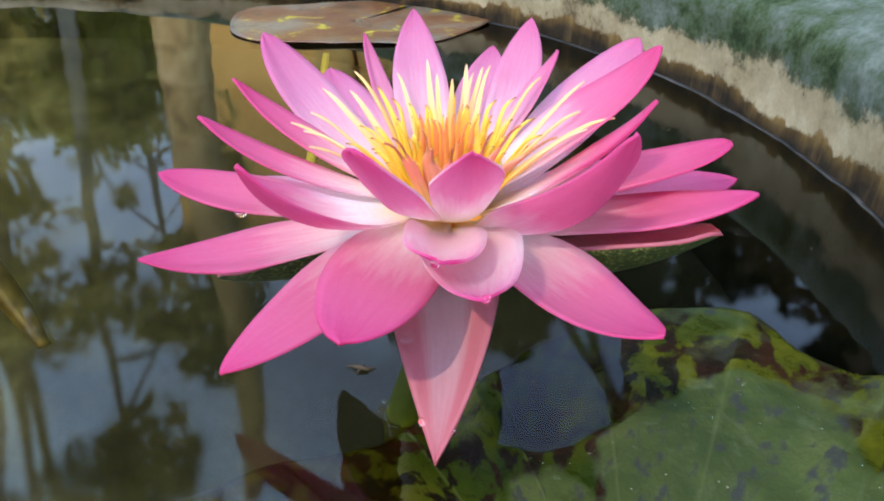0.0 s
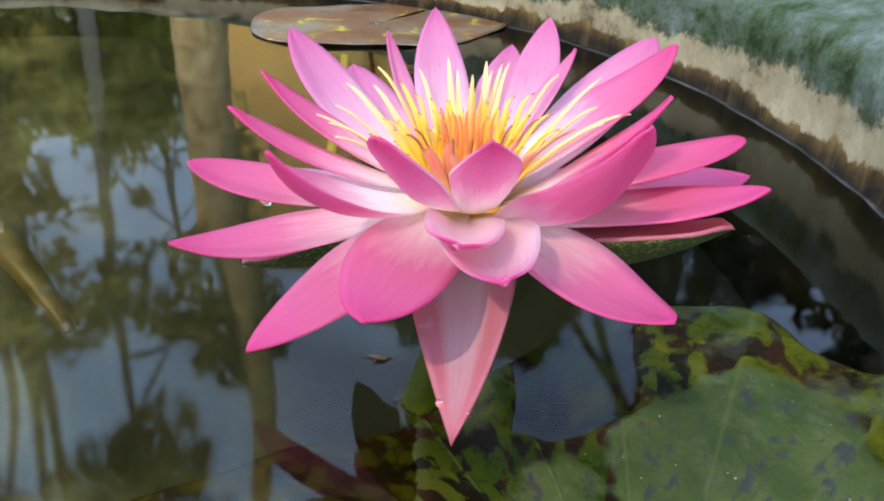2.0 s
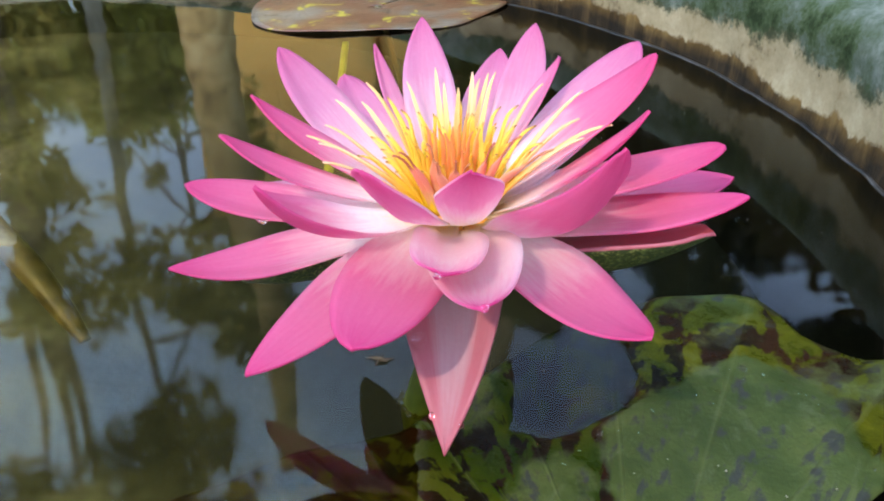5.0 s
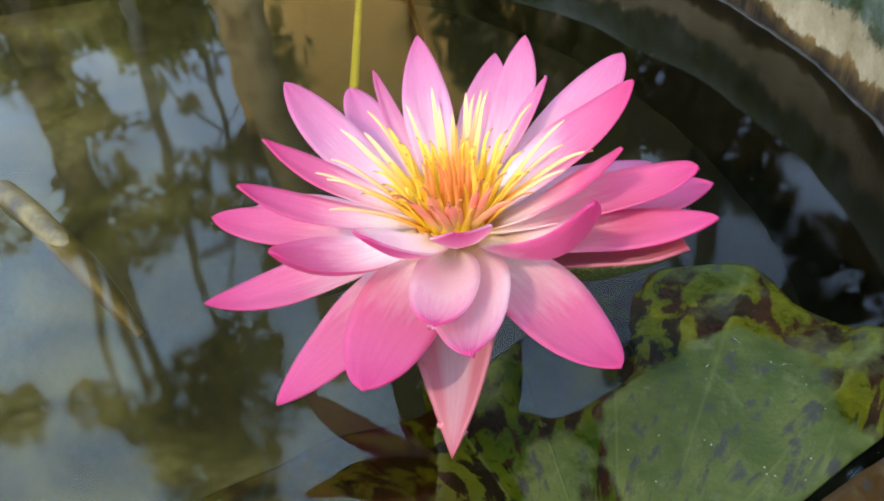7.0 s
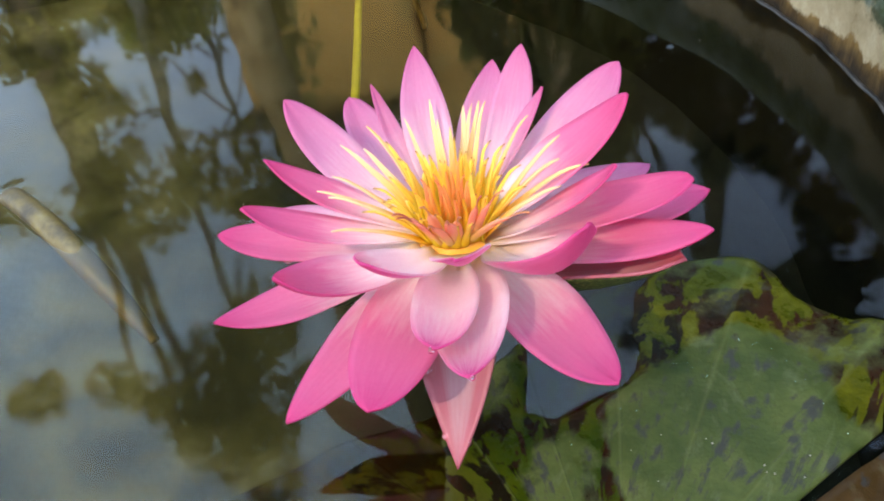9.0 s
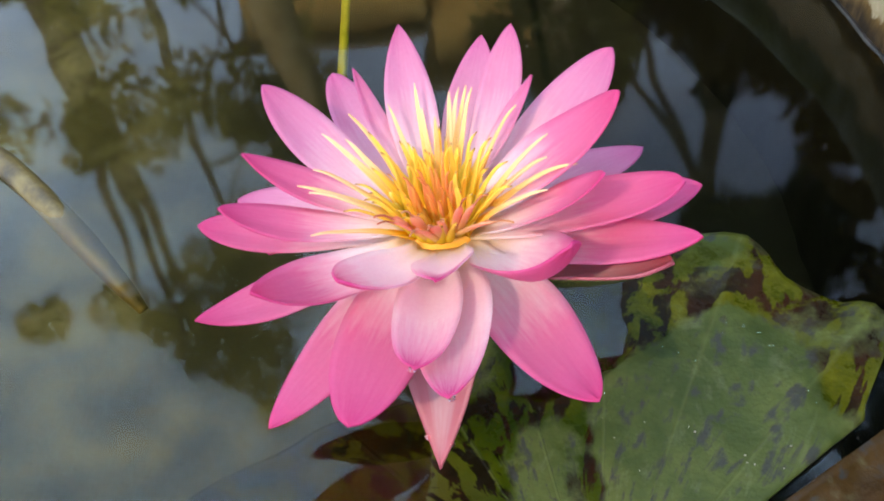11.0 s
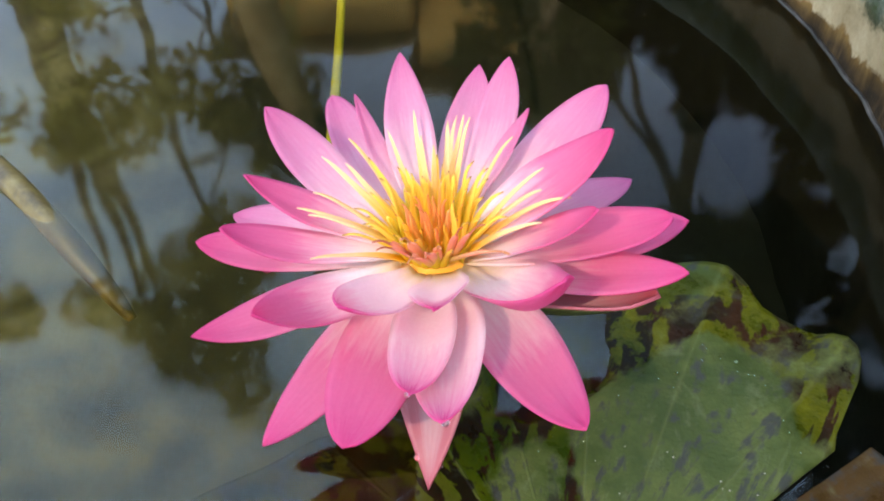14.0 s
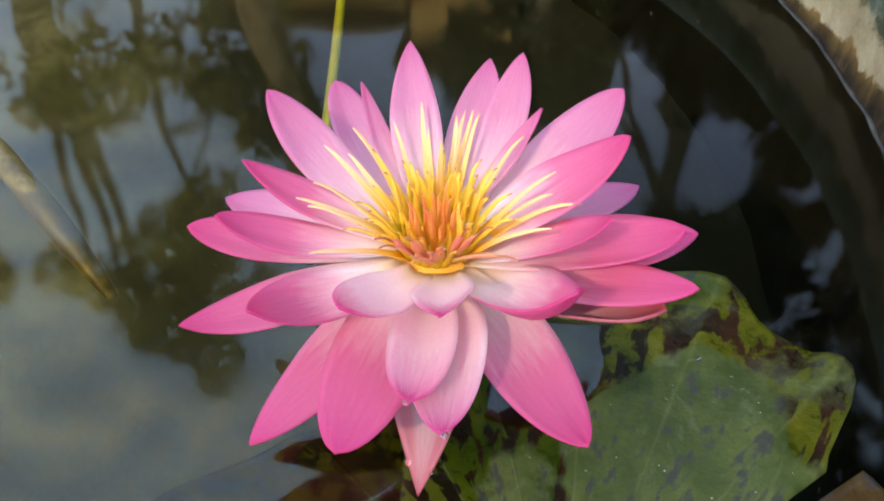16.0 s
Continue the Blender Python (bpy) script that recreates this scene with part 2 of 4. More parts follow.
def concrete_material():
    """Cream plaster above a brown tidemark and dark wet streaks, with grey-green moss higher up."""
    m = Mat("stained_concrete", 0.85, Specular_IOR_Level=0.2)
    v = m.coord()
    grain, patch, big = m.noise(v, 330.0, 4, 0.65), m.noise(v, 85.0, 5, 0.65), m.noise(v, 17.0, 5, 0.62)
    z = m.xyz(v)[2]
    mottle = m.math("ADD", m.math("MULTIPLY", big, 0.55), m.math("ADD", m.math("MULTIPLY", patch, 0.3), m.math("MULTIPLY", grain, 0.15)))
    dry = m.ramp(mottle, (0.36, (0.075, 0.050, 0.024)), (0.45, (0.20, 0.152, 0.085)), (0.54, (0.255, 0.200, 0.118)), (0.64, (0.33, 0.268, 0.17)))
    pits = m.ramp(patch, (0.30, (1, 1, 1)), (0.36, (0, 0, 0)))
    dry = m.mix(pits, dry, (0.05, 0.038, 0.022))
    green = m.ramp(mottle, (0.40, (0.010, 0.018, 0.004)), (0.46, (0.034, 0.050, 0.018)), (0.53, (0.066, 0.080, 0.058)), (0.60, (0.110, 0.124, 0.100)))
    edge = m.math("ADD", z, m.math("MULTIPLY", m.math("SUBTRACT", m.noise(v, 24.0, 5, 0.65), 0.5), 0.055))
    col = m.mix(m.ramp(m.math("MULTIPLY", edge, 10.0), (0.31, (0, 0, 0)), (0.37, (1, 1, 1))), dry, green)
    crest = m.ramp(m.math("MULTIPLY", edge, 10.0), (0.28, (0, 0, 0)), (0.34, (0.9, 0.9, 0.9)), (0.42, (0, 0, 0)))
    col = m.mix(m.math("MULTIPLY", crest, m.ramp(patch, (0.44, (1, 1, 1)), (0.54, (0, 0, 0)))), col, (0.022, 0.028, 0.010))
    streak = m.noise(m.scaled(v, (1.0, 1.0, 0.10)), 85.0, 4, 0.65)
    ragged = m.math("ADD", z, m.math("ADD", m.math("MULTIPLY", m.math("SUBTRACT", big, 0.5), 0.034), m.math("MULTIPLY", m.math("SUBTRACT", streak, 0.5), -0.012)))
    wet = m.ramp(m.math("MULTIPLY", ragged, 10.0), (0.135, (1, 1, 1)), (0.160, (0, 0, 0)))
    dark = m.ramp(streak, (0.36, (0.005, 0.003, 0.0012)), (0.52, (0.019, 0.011, 0.0042)), (0.68, (0.058, 0.034, 0.013)))
    brown = m.ramp(streak, (0.36, (0.030, 0.016, 0.004)), (0.52, (0.095, 0.053, 0.014)), (0.68, (0.17, 0.105, 0.034)))
    stain = m.mix(m.ramp(m.math("MULTIPLY", ragged, 10.0), (0.06, (0, 0, 0)), (0.14, (1, 1, 1))), dark, brown)
    # The gloom under water is put into the wall's colour, near-black below the surface.
    drowned_gloom = m.ramp(m.math("ADD", m.math("MULTIPLY", z, 20.0), 0.5), (0.30, (1, 1, 1)), (0.46, (0, 0, 0)))
    m.color(m.mix(drowned_gloom, m.mix(wet, col, stain), m.mix(streak, (0.0015, 0.0013, 0.0006), (0.006, 0.005, 0.002))))
    return m.bump(m.math("ADD", m.math("MULTIPLY", grain, 0.5), m.math("ADD", big, patch)), 0.35, 0.0015).m


def water_material():
    m = Mat("pond_water")
    m.n.remove(m.b)
    gl, rf, mix, fr = (m.n.new(k) for k in ("ShaderNodeBsdfGlossy", "ShaderNodeBsdfRefraction", "ShaderNodeMixShader", "ShaderNodeFresnel"))
    gl.inputs["Roughness"].default_value, rf.inputs["Roughness"].default_value = 0.042, 0.0
    gl.inputs["Color"].default_value = (1, 1, 1, 1)
    rf.inputs["Color"].default_value = (0.62, 0.61, 0.38, 1)
    rf.inputs["IOR"].default_value, fr.inputs["IOR"].default_value = 1.33, 1.36
    m.l.new(fr.outputs[0], mix.inputs[0])
    m.l.new(rf.outputs[0], mix.inputs[1])
    m.l.new(gl.outputs[0], mix.inputs[2])
    m.l.new(mix.outputs[0], m.out.inputs[0])
    return m.m


def leaf_material(name, dark, light):
    m = Mat(name, 0.5)
    col = m.ramp(m.island(), (0.0, dark), (1.0, light))
    col = m.mix(0.3, col, m.ramp(m.noise(m.coord(), 12.0, 3), (0.3, dark), (0.7, light)))
    m.color(col)
    return m.translucent(col, 0.45).m


def dead_leaf_material():
    m = Mat("dead_leaf", 0.35)
    v = m.coord()
    fine, blot, big = m.noise(v, 160.0, 4), m.noise(v, 42.0, 4, 0.6, 0.5), m.noise(v, 13.0, 3)
    col = m.ramp(big, (0.38, (0.12, 0.028, 0.010)), (0.50, (0.15, 0.060, 0.024)), (0.62, (0.15, 0.125, 0.095)))
    col = m.mix(m.ramp(blot, (0.60, (0, 0, 0)), (0.65, (0.9, 0.9, 0.9))), col, (0.46, 0.36, 0.02))
    col = m.mix(m.ramp(blot, (0.33, (0.8, 0.8, 0.8)), (0.40, (0, 0, 0))), col, (0.035, 0.018, 0.008))
    m.color(m.mix(m.math("MULTIPLY", fine, 0.5), col, (0.08, 0.045, 0.02)))
    return m.bump(m.math("ADD", fine, blot), 0.4, 0.0015).m


def tank_floor_material():
    """Dark mud, turning to a mottled pale olive towards one side of the tank."""
    m = Mat("tank_floor", 0.9)
    v = m.coord()
    fine, big = m.noise(v, 30.0, 5, 0.6), m.noise(v, 7.0, 4, 0.6)
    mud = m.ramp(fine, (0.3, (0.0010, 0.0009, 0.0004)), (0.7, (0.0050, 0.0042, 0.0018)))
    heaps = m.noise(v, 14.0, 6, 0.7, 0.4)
    olive_tone = m.ramp(heaps, (0.36, (0.008, 0.008, 0.003)), (0.50, (0.046, 0.043, 0.022)), (0.64, (0.130, 0.125, 0.085)))
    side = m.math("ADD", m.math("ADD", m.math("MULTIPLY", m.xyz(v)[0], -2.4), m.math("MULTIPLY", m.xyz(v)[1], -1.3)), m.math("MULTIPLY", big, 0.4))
    m.color(m.mix(m.ramp(side, (0.16, (0, 0, 0)), (0.60, (1, 1, 1))), mud, olive_tone))
    return m.bump(fine, 0.5, 0.004).m


PAD = pad_material()
CONCRETE = concrete_material()
WATER = water_material()
WATER_EDGE = plain("water_edge_film", [(0.42, (0.006, 0.005, 0.004)), (0.52, (0.026, 0.023, 0.020)), (0.62, (0.060, 0.055, 0.052))], 45.0, 0.40, 0.1)
MUD = tank_floor_material()
EARTH = plain("earth", [(0.3, (0.10, 0.075, 0.045)), (0.6, (0.18, 0.14, 0.09)), (0.8, (0.26, 0.22, 0.15))], 6.0, 0.95, 0.6, 0.02)
STEM_GREEN = plain("green_stem", [(0.3, (0.020, 0.026, 0.001)), (0.6, (0.042, 0.048, 0.002)), (0.8, (0.07, 0.075, 0.006))], 160.0, 0.55, spec=0.1)
STEM_BROWN = plain("brown_stem", [(0.38, (0.035, 0.021, 0.005)), (0.50, (0.10, 0.066, 0.016)), (0.66, (0.19, 0.14, 0.045))], 90.0, 0.45)
STEM_YELLOW = plain("yellow_stalk", [(0.3, (0.30, 0.27, 0.02)), (0.6, (0.48, 0.44, 0.04)), (0.8, (0.58, 0.55, 0.12))], 110.0, 0.5)
DEAD_LEAF = dead_leaf_material()
BARK = plain("bark", [(0.36, (0.12, 0.085, 0.04)), (0.5, (0.30, 0.22, 0.11)), (0.68, (0.46, 0.35, 0.19))], 5.0, 0.9, 0.8, 0.02)
BARK_WARM = plain("warm_bark", [(0.38, (0.22, 0.14, 0.05)), (0.5, (0.52, 0.35, 0.13)), (0.66, (0.74, 0.56, 0.28))], 9.0, 0.9, 0.8, 0.03)
BARK_DARK = plain("dark_bark", [(0.3, (0.03, 0.02, 0.01)), (0.5, (0.07, 0.05, 0.028)), (0.75, (0.13, 0.09, 0.05))], 5.0, 0.9, 0.8, 0.02)
BARK_PALE = plain("pale_bark", [(0.3, (0.22, 0.19, 0.13)), (0.6, (0.40, 0.35, 0.26)), (0.8, (0.52, 0.47, 0.38))], 5.0, 0.9, 0.8, 0.02)
OCHRE = plain("ochre_plaster", [(0.3, (0.66, 0.35, 0.08)), (0.55, (0.94, 0.55, 0.15)), (0.8, (0.95, 0.70, 0.32))], 1.2, 0.9, 0.3, 0.01)
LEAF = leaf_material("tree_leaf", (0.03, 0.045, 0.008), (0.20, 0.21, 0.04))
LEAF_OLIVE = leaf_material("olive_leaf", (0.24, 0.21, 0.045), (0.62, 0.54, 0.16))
# Shade inside the dense crowns is put into this near-black leaf colour.
LEAF_SHADE = leaf_material("shade_painted_leaf", (0.006, 0.008, 0.003), (0.024, 0.027, 0.009))
# Sunlight on the leaves is put into this pale yellow-green.
LEAF_SUN = leaf_material("sun_painted_leaf", (0.26, 0.28, 0.05), (0.64, 0.62, 0.14))
DROP = Mat("water_drop", 0.0, IOR=1.33, Transmission_Weight=1.0).color((1, 1, 1, 1)).m


# ---- mesh helpers ----
def part(name, bm, material, parent=None, label="", smooth=True):
    me = bpy.data.meshes.new(name)
    for f in bm.faces:
        f.smooth = smooth
    bm.to_mesh(me)
    bm.free()
    for mat in material if isinstance(material, (list, tuple)) else [material]:
        me.materials.append(mat)
    ob = new(name, me)
    if parent:
        ob.parent = parent
    if label:
        tagged(ob, label)
    return ob


def sheet(surface, nu, nv, thick, back=0):
    """A closed shell over surface(u, v) -> (place, normal), u and v from 0 to 1, with UVs; the underside takes material slot back."""
    bm = bmesh.new()
    uvl = bm.loops.layers.uv.new("UVMap")
    top, low = [], []
    for i in range(nu + 1):
        for j in range(nv + 1):
            p, n = surface(i / nu, j / nv)
            top.append(bm.verts.new(p + n * thick / 2))
            low.append(bm.verts.new(p - n * thick / 2))
    uv = lambda k: (k // (nv + 1) / nu, k % (nv + 1) / nv)

    def face(verts, keys, slot):
        f = bm.faces.new(verts)
        f.material_index = slot
        for loop, k in zip(f.loops, keys):
            loop[uvl].uv = uv(k)

    for i in range(nu):
        for j in range(nv):
            k = [i * (nv + 1) + j, (i + 1) * (nv + 1) + j, (i + 1) * (nv + 1) + j + 1, i * (nv + 1) + j + 1]
            face([top[a] for a in k], k, 0)
            face([low[a] for a in reversed(k)], k[::-1], back)
    edge = [j for j in range(nv + 1)] + [i * (nv + 1) + nv for i in range(1, nu + 1)]
    edge += [nu * (nv + 1) + j for j in range(nv - 1, -1, -1)] + [i * (nv + 1) for i in range(nu - 1, 0, -1)]
    for a, b in zip(edge, edge[1:] + edge[:1]):
        face([top[a], top[b], low[b], low[a]], [a, b, b, a], 0)
    bmesh.ops.recalc_face_normals(bm, faces=bm.faces)
    return bm


def bezier(a, b, c, d, s):
    r = 1 - s
    return a * r**3 + b * 3 * r * r * s + c * 3 * r * s * s + d * s**3


def tube(points, radii, sides=10):
    """A closed tube through points."""
    bm = bmesh.new()
    rings = []
    for i, (p, r) in enumerate(zip(points, radii)):
        t = (points[min(i + 1, len(points) - 1)] - points[max(i - 1, 0)]).normalized()
        x = t.cross(Vector((0.31, 0.17, 0.93))).normalized()
        y = t.cross(x)
        rings.append([bm.verts.new(p + (x * math.cos(k) + y * math.sin(k)) * r) for k in np.arange(sides) * 2 * math.pi / sides])
    for a, b in zip(rings, rings[1:]):
        for k in range(sides):
            bm.faces.new((a[k], a[(k + 1) % sides], b[(k + 1) % sides], b[k]))
    bm.faces.new(rings[0][::-1])
    bm.faces.new(rings[-1])
    bmesh.ops.recalc_face_normals(bm, faces=bm.faces)
    return bm


def spine(points, n=24):
    """A smooth line through a few points."""
    pts = [Vector(p) for p in points]
    pts = [2 * pts[0] - pts[1]] + pts + [2 * pts[-1] - pts[-2]]
    out = []
    for i in range(1, len(pts) - 2):
        a, b, c, d = pts[i - 1 : i + 3]
        for k in range(n):
            s = k / n
            out.append(0.5 * (2 * b + (c - a) * s + (2 * a - 5 * b + 4 * c - d) * s * s + (3 * b - a - 3 * c + d) * s**3))
    return out + [pts[-2]]


# ---- tank, ground and water ----


def rim_height(a):
    """The rim stands highest over one side of the tank and lies low along the far side."""
    return float(np.interp(math.degrees(a + math.pi) % 360 - 180, (-180, -60, -20, 30, 60, 85, 105, 180), (0.026, 0.050, 0.064, 0.072, 0.064, 0.042, 0.026, 0.026)))


def wall_wobble(q, amount):
    return noise.noise(q * 9) * amount + noise.noise(q * 28 + Vector((0, 9, 0))) * amount * 0.30 + noise.noise(q * 75 + Vector((4, 0, 0))) * amount * 0.16


def lathe(profile, sides, wobble=0.0):
    """A turned ring round the tank's axis from a closed profile of (radius, z)."""
    bm = bmesh.new()
    rings = []
    for k in range(sides):
        a = 2 * math.pi * k / sides
        ring = []
        for r, z in profile:
            z = z * rim_height(a) / RIM if z > 0 else z
            q = Vector((math.cos(a) * r, math.sin(a) * r, z))
            d = wall_wobble(q, wobble)
            ring.append(bm.verts.new(TANK + Vector((math.cos(a) * (r + d), math.sin(a) * (r + d), z + d * 0.6))))
        rings.append(ring)
    n = len(profile)
    for k in range(sides):
        a, b = rings[k], rings[(k + 1) % sides]
        for j in range(n):
            bm.faces.new((a[j], a[(j + 1) % n], b[(j + 1) % n], b[j]))
    bmesh.ops.recalc_face_normals(bm, faces=bm.faces)
    return bm


def build_tank():
    prof = [(INNER, z) for z in [*np.linspace(-0.28, -0.02, 8), *np.linspace(-0.01, RIM - 0.012, 22)]]
    prof += [(INNER + 0.002, RIM - 0.007), (INNER + 0.006, RIM - 0.002)]
    prof += [(INNER + d, RIM + 0.30 * (d - 0.014) - 0.25 * (d - 0.014) ** 2) for d in np.linspace(0.014, 0.24, 20)]
    prof += [(INNER + 0.25, RIM + 0.045), (INNER + 0.252, -0.30), (INNER + 0.1, -0.30)]
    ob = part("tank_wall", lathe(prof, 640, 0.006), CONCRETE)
    tagged(ob, "round concrete water tank with a mossy stained rim", "tank", kind="structure")
    bm = bmesh.new()
    bmesh.ops.create_circle(bm, cap_ends=True, segments=96, radius=INNER + 0.05, matrix=Matrix.Translation(TANK + Vector((0, 0, -0.24))))
    tagged(part("floor", bm, MUD), "dark muddy tank bottom, mottled pale olive towards one side", "floor", kind="structure")
    n = 300
    span = INNER + 0.012
    axis = np.linspace(-span, span, n)
    gx, gy = np.meshgrid(axis, axis)
    wx, wy = gx + TANK.x, gy + TANK.y
    h = np.zeros_like(gx)
    for ang, wave, amp in ((0.4, 0.16, 1.1e-4), (1.7, 0.10, 5e-5), (2.6, 0.065, 2.5e-5), (0.9, 0.043, 1.2e-5), (3.4, 0.21, 1.2e-4)):
        h += amp * np.sin((wx * math.cos(ang) + wy * math.sin(ang)) * 2 * math.pi / wave + ang * 7)
    for cx, cy, amp, wave, fade in ((-0.236, 0.137, 1.2e-4, 0.014, 0.016), (0.150, 0.045, 8e-5, 0.012, 0.016), (-0.009, 0.003, 1e-4, 0.009, 0.010)):
        d = np.hypot(wx - cx, wy - cy)
        h += amp * np.sin(d * 2 * math.pi / wave) * np.exp(-d / fade)
    keep = np.hypot(gx, gy) <= span
    ids = -np.ones(n * n, int)
    flat = np.flatnonzero(keep.ravel())
    ids[flat] = np.arange(len(flat))
    verts = np.stack([wx, wy, h], -1).reshape(-1, 3)[flat]
    grid = ids.reshape(n, n)
    quads = np.stack([grid[:-1, :-1], grid[:-1, 1:], grid[1:, 1:], grid[1:, :-1]], -1).reshape(-1, 4)
    quads = quads[(quads >= 0).all(1)]
    me = bpy.data.meshes.new("water")
    me.from_pydata(verts.tolist(), [], quads.tolist())
    me.shade_smooth()
    me.materials.append(WATER)
    water = new("water", me)
    bm = bmesh.new()
    rings = []
    for k in range(640):
        a = 2 * math.pi * k / 640
        r = INNER + wall_wobble(Vector((math.cos(a) * INNER, math.sin(a) * INNER, 0.0)), 0.006)
        prof = ((-0.0024, 0.0003), (-0.0010, 0.0006), (0.0006, 0.0014), (0.001, -0.001))
        rings.append([bm.verts.new(TANK + Vector((math.cos(a) * (r + d), math.sin(a) * (r + d), z))) for d, z in prof])
    for k in range(640):
        p, q = rings[k], rings[(k + 1) % 640]
        for j in range(4):
            bm.faces.new((p[j], p[(j + 1) % 4], q[(j + 1) % 4], q[j]))
    bmesh.ops.recalc_face_normals(bm, faces=bm.faces)
    edge = part("water_edge", bm, WATER_EDGE)
    edge.visible_shadow = False
    tagged(edge, "bright curved edge of water along the tank wall", "water", kind="structure")
    tagged(water, "still dark pond water reflecting trees and sky", "water", kind="structure")
    water.visible_shadow = False
    bm = bmesh.new()
    bmesh.ops.create_circle(bm, cap_ends=True, segments=64, radius=900, matrix=Matrix.Translation((0, 0, -0.295)))
    tagged(part("ground", bm, EARTH), "bare brown earth round the tank", "ground", kind="structure")


build_tank()

# ---- water lily ----
HEART = Vector((0.0045, 0.0120, 0.060))
lily = new("water_lily")
lily.location = (-0.004, 0.006, -0.22)
tagged(lily, "open pink water lily with yellow stamens standing above the water", "flower")
LOWER = Matrix.Translation(lily.location).inverted()


def lily_part(name, bm, material, parent=None, label=""):
    bmesh.ops.transform(bm, matrix=LOWER, verts=bm.verts)
    return part(name, bm, material, parent or lily, label)


def petal_bm(base, tip, half, bow=0.0, cup=0.35, twist=0.0, widest=0.55, point=2.0, blunt=0.8, narrow=0.4, thick=0.0006, tipcurl=0.0, side_bow=0.0, back=0):
    """A petal from base to tip. half: half width; bow: sag (below 0) or arch; cup: how far the edges rise; tipcurl: the tip bends up."""
    base, tip = Vector(base), Vector(tip)
    axis = tip - base
    length = axis.length
    d = axis.normalized()
    flat = d.cross(Vector((0, 0, 1)))
    side = (flat if flat.length > 0.05 else Vector((1, 0, 0))).normalized()
    up = side.cross(d).normalized()
    rot = Matrix.Rotation(radians(twist), 3, d)
    side, upt = rot @ side, rot @ up
    tip = tip - up * tipcurl * length
    c1 = base.lerp(tip, 0.33) + up * bow * length * 1.33 + side * side_bow * length
    c2 = base.lerp(tip, 0.67) + up * bow * length * 1.33 + side * side_bow * length

    def surface(u, v):
        s = 1 - (1 - u) ** 1.25
        p = bezier(base, c1, c2, tip, s)
        t = (bezier(base, c1, c2, tip, min(s + 0.01, 1)) - bezier(base, c1, c2, tip, max(s - 0.01, 0))).normalized()
        n = side.cross(t).normalized()
        if s < widest:
            k = s / widest
            w = narrow + (1 - narrow) * math.sin(k * math.pi / 2) ** 1.2
        else:
            k = (s - widest) / (1 - widest)
            w = max(1 - k**point, 0.0) ** blunt
        w = half * max(w, 0.012)
        q = v * 2 - 1
        a = q * (1 + 0.25 * cup * q * q)
        rise = cup * w * (abs(q) ** 2.0) * (0.5 + 0.5 * math.sin(math.pi * min(s * 1.1, 1)))
        p = p + side * (w * a * (1 - 0.12 * cup)) + n * rise
        if tipcurl and s > 0.6:
            p = p + n * tipcurl * length * ((s - 0.6) / 0.4) ** 2
        wave = noise.noise(Vector((s * 3.0, q * 1.5, half * 900 + tip.x * 60))) * 0.0007
        return p + n * wave, n

    return sheet(surface, 22, 10, thick, back)


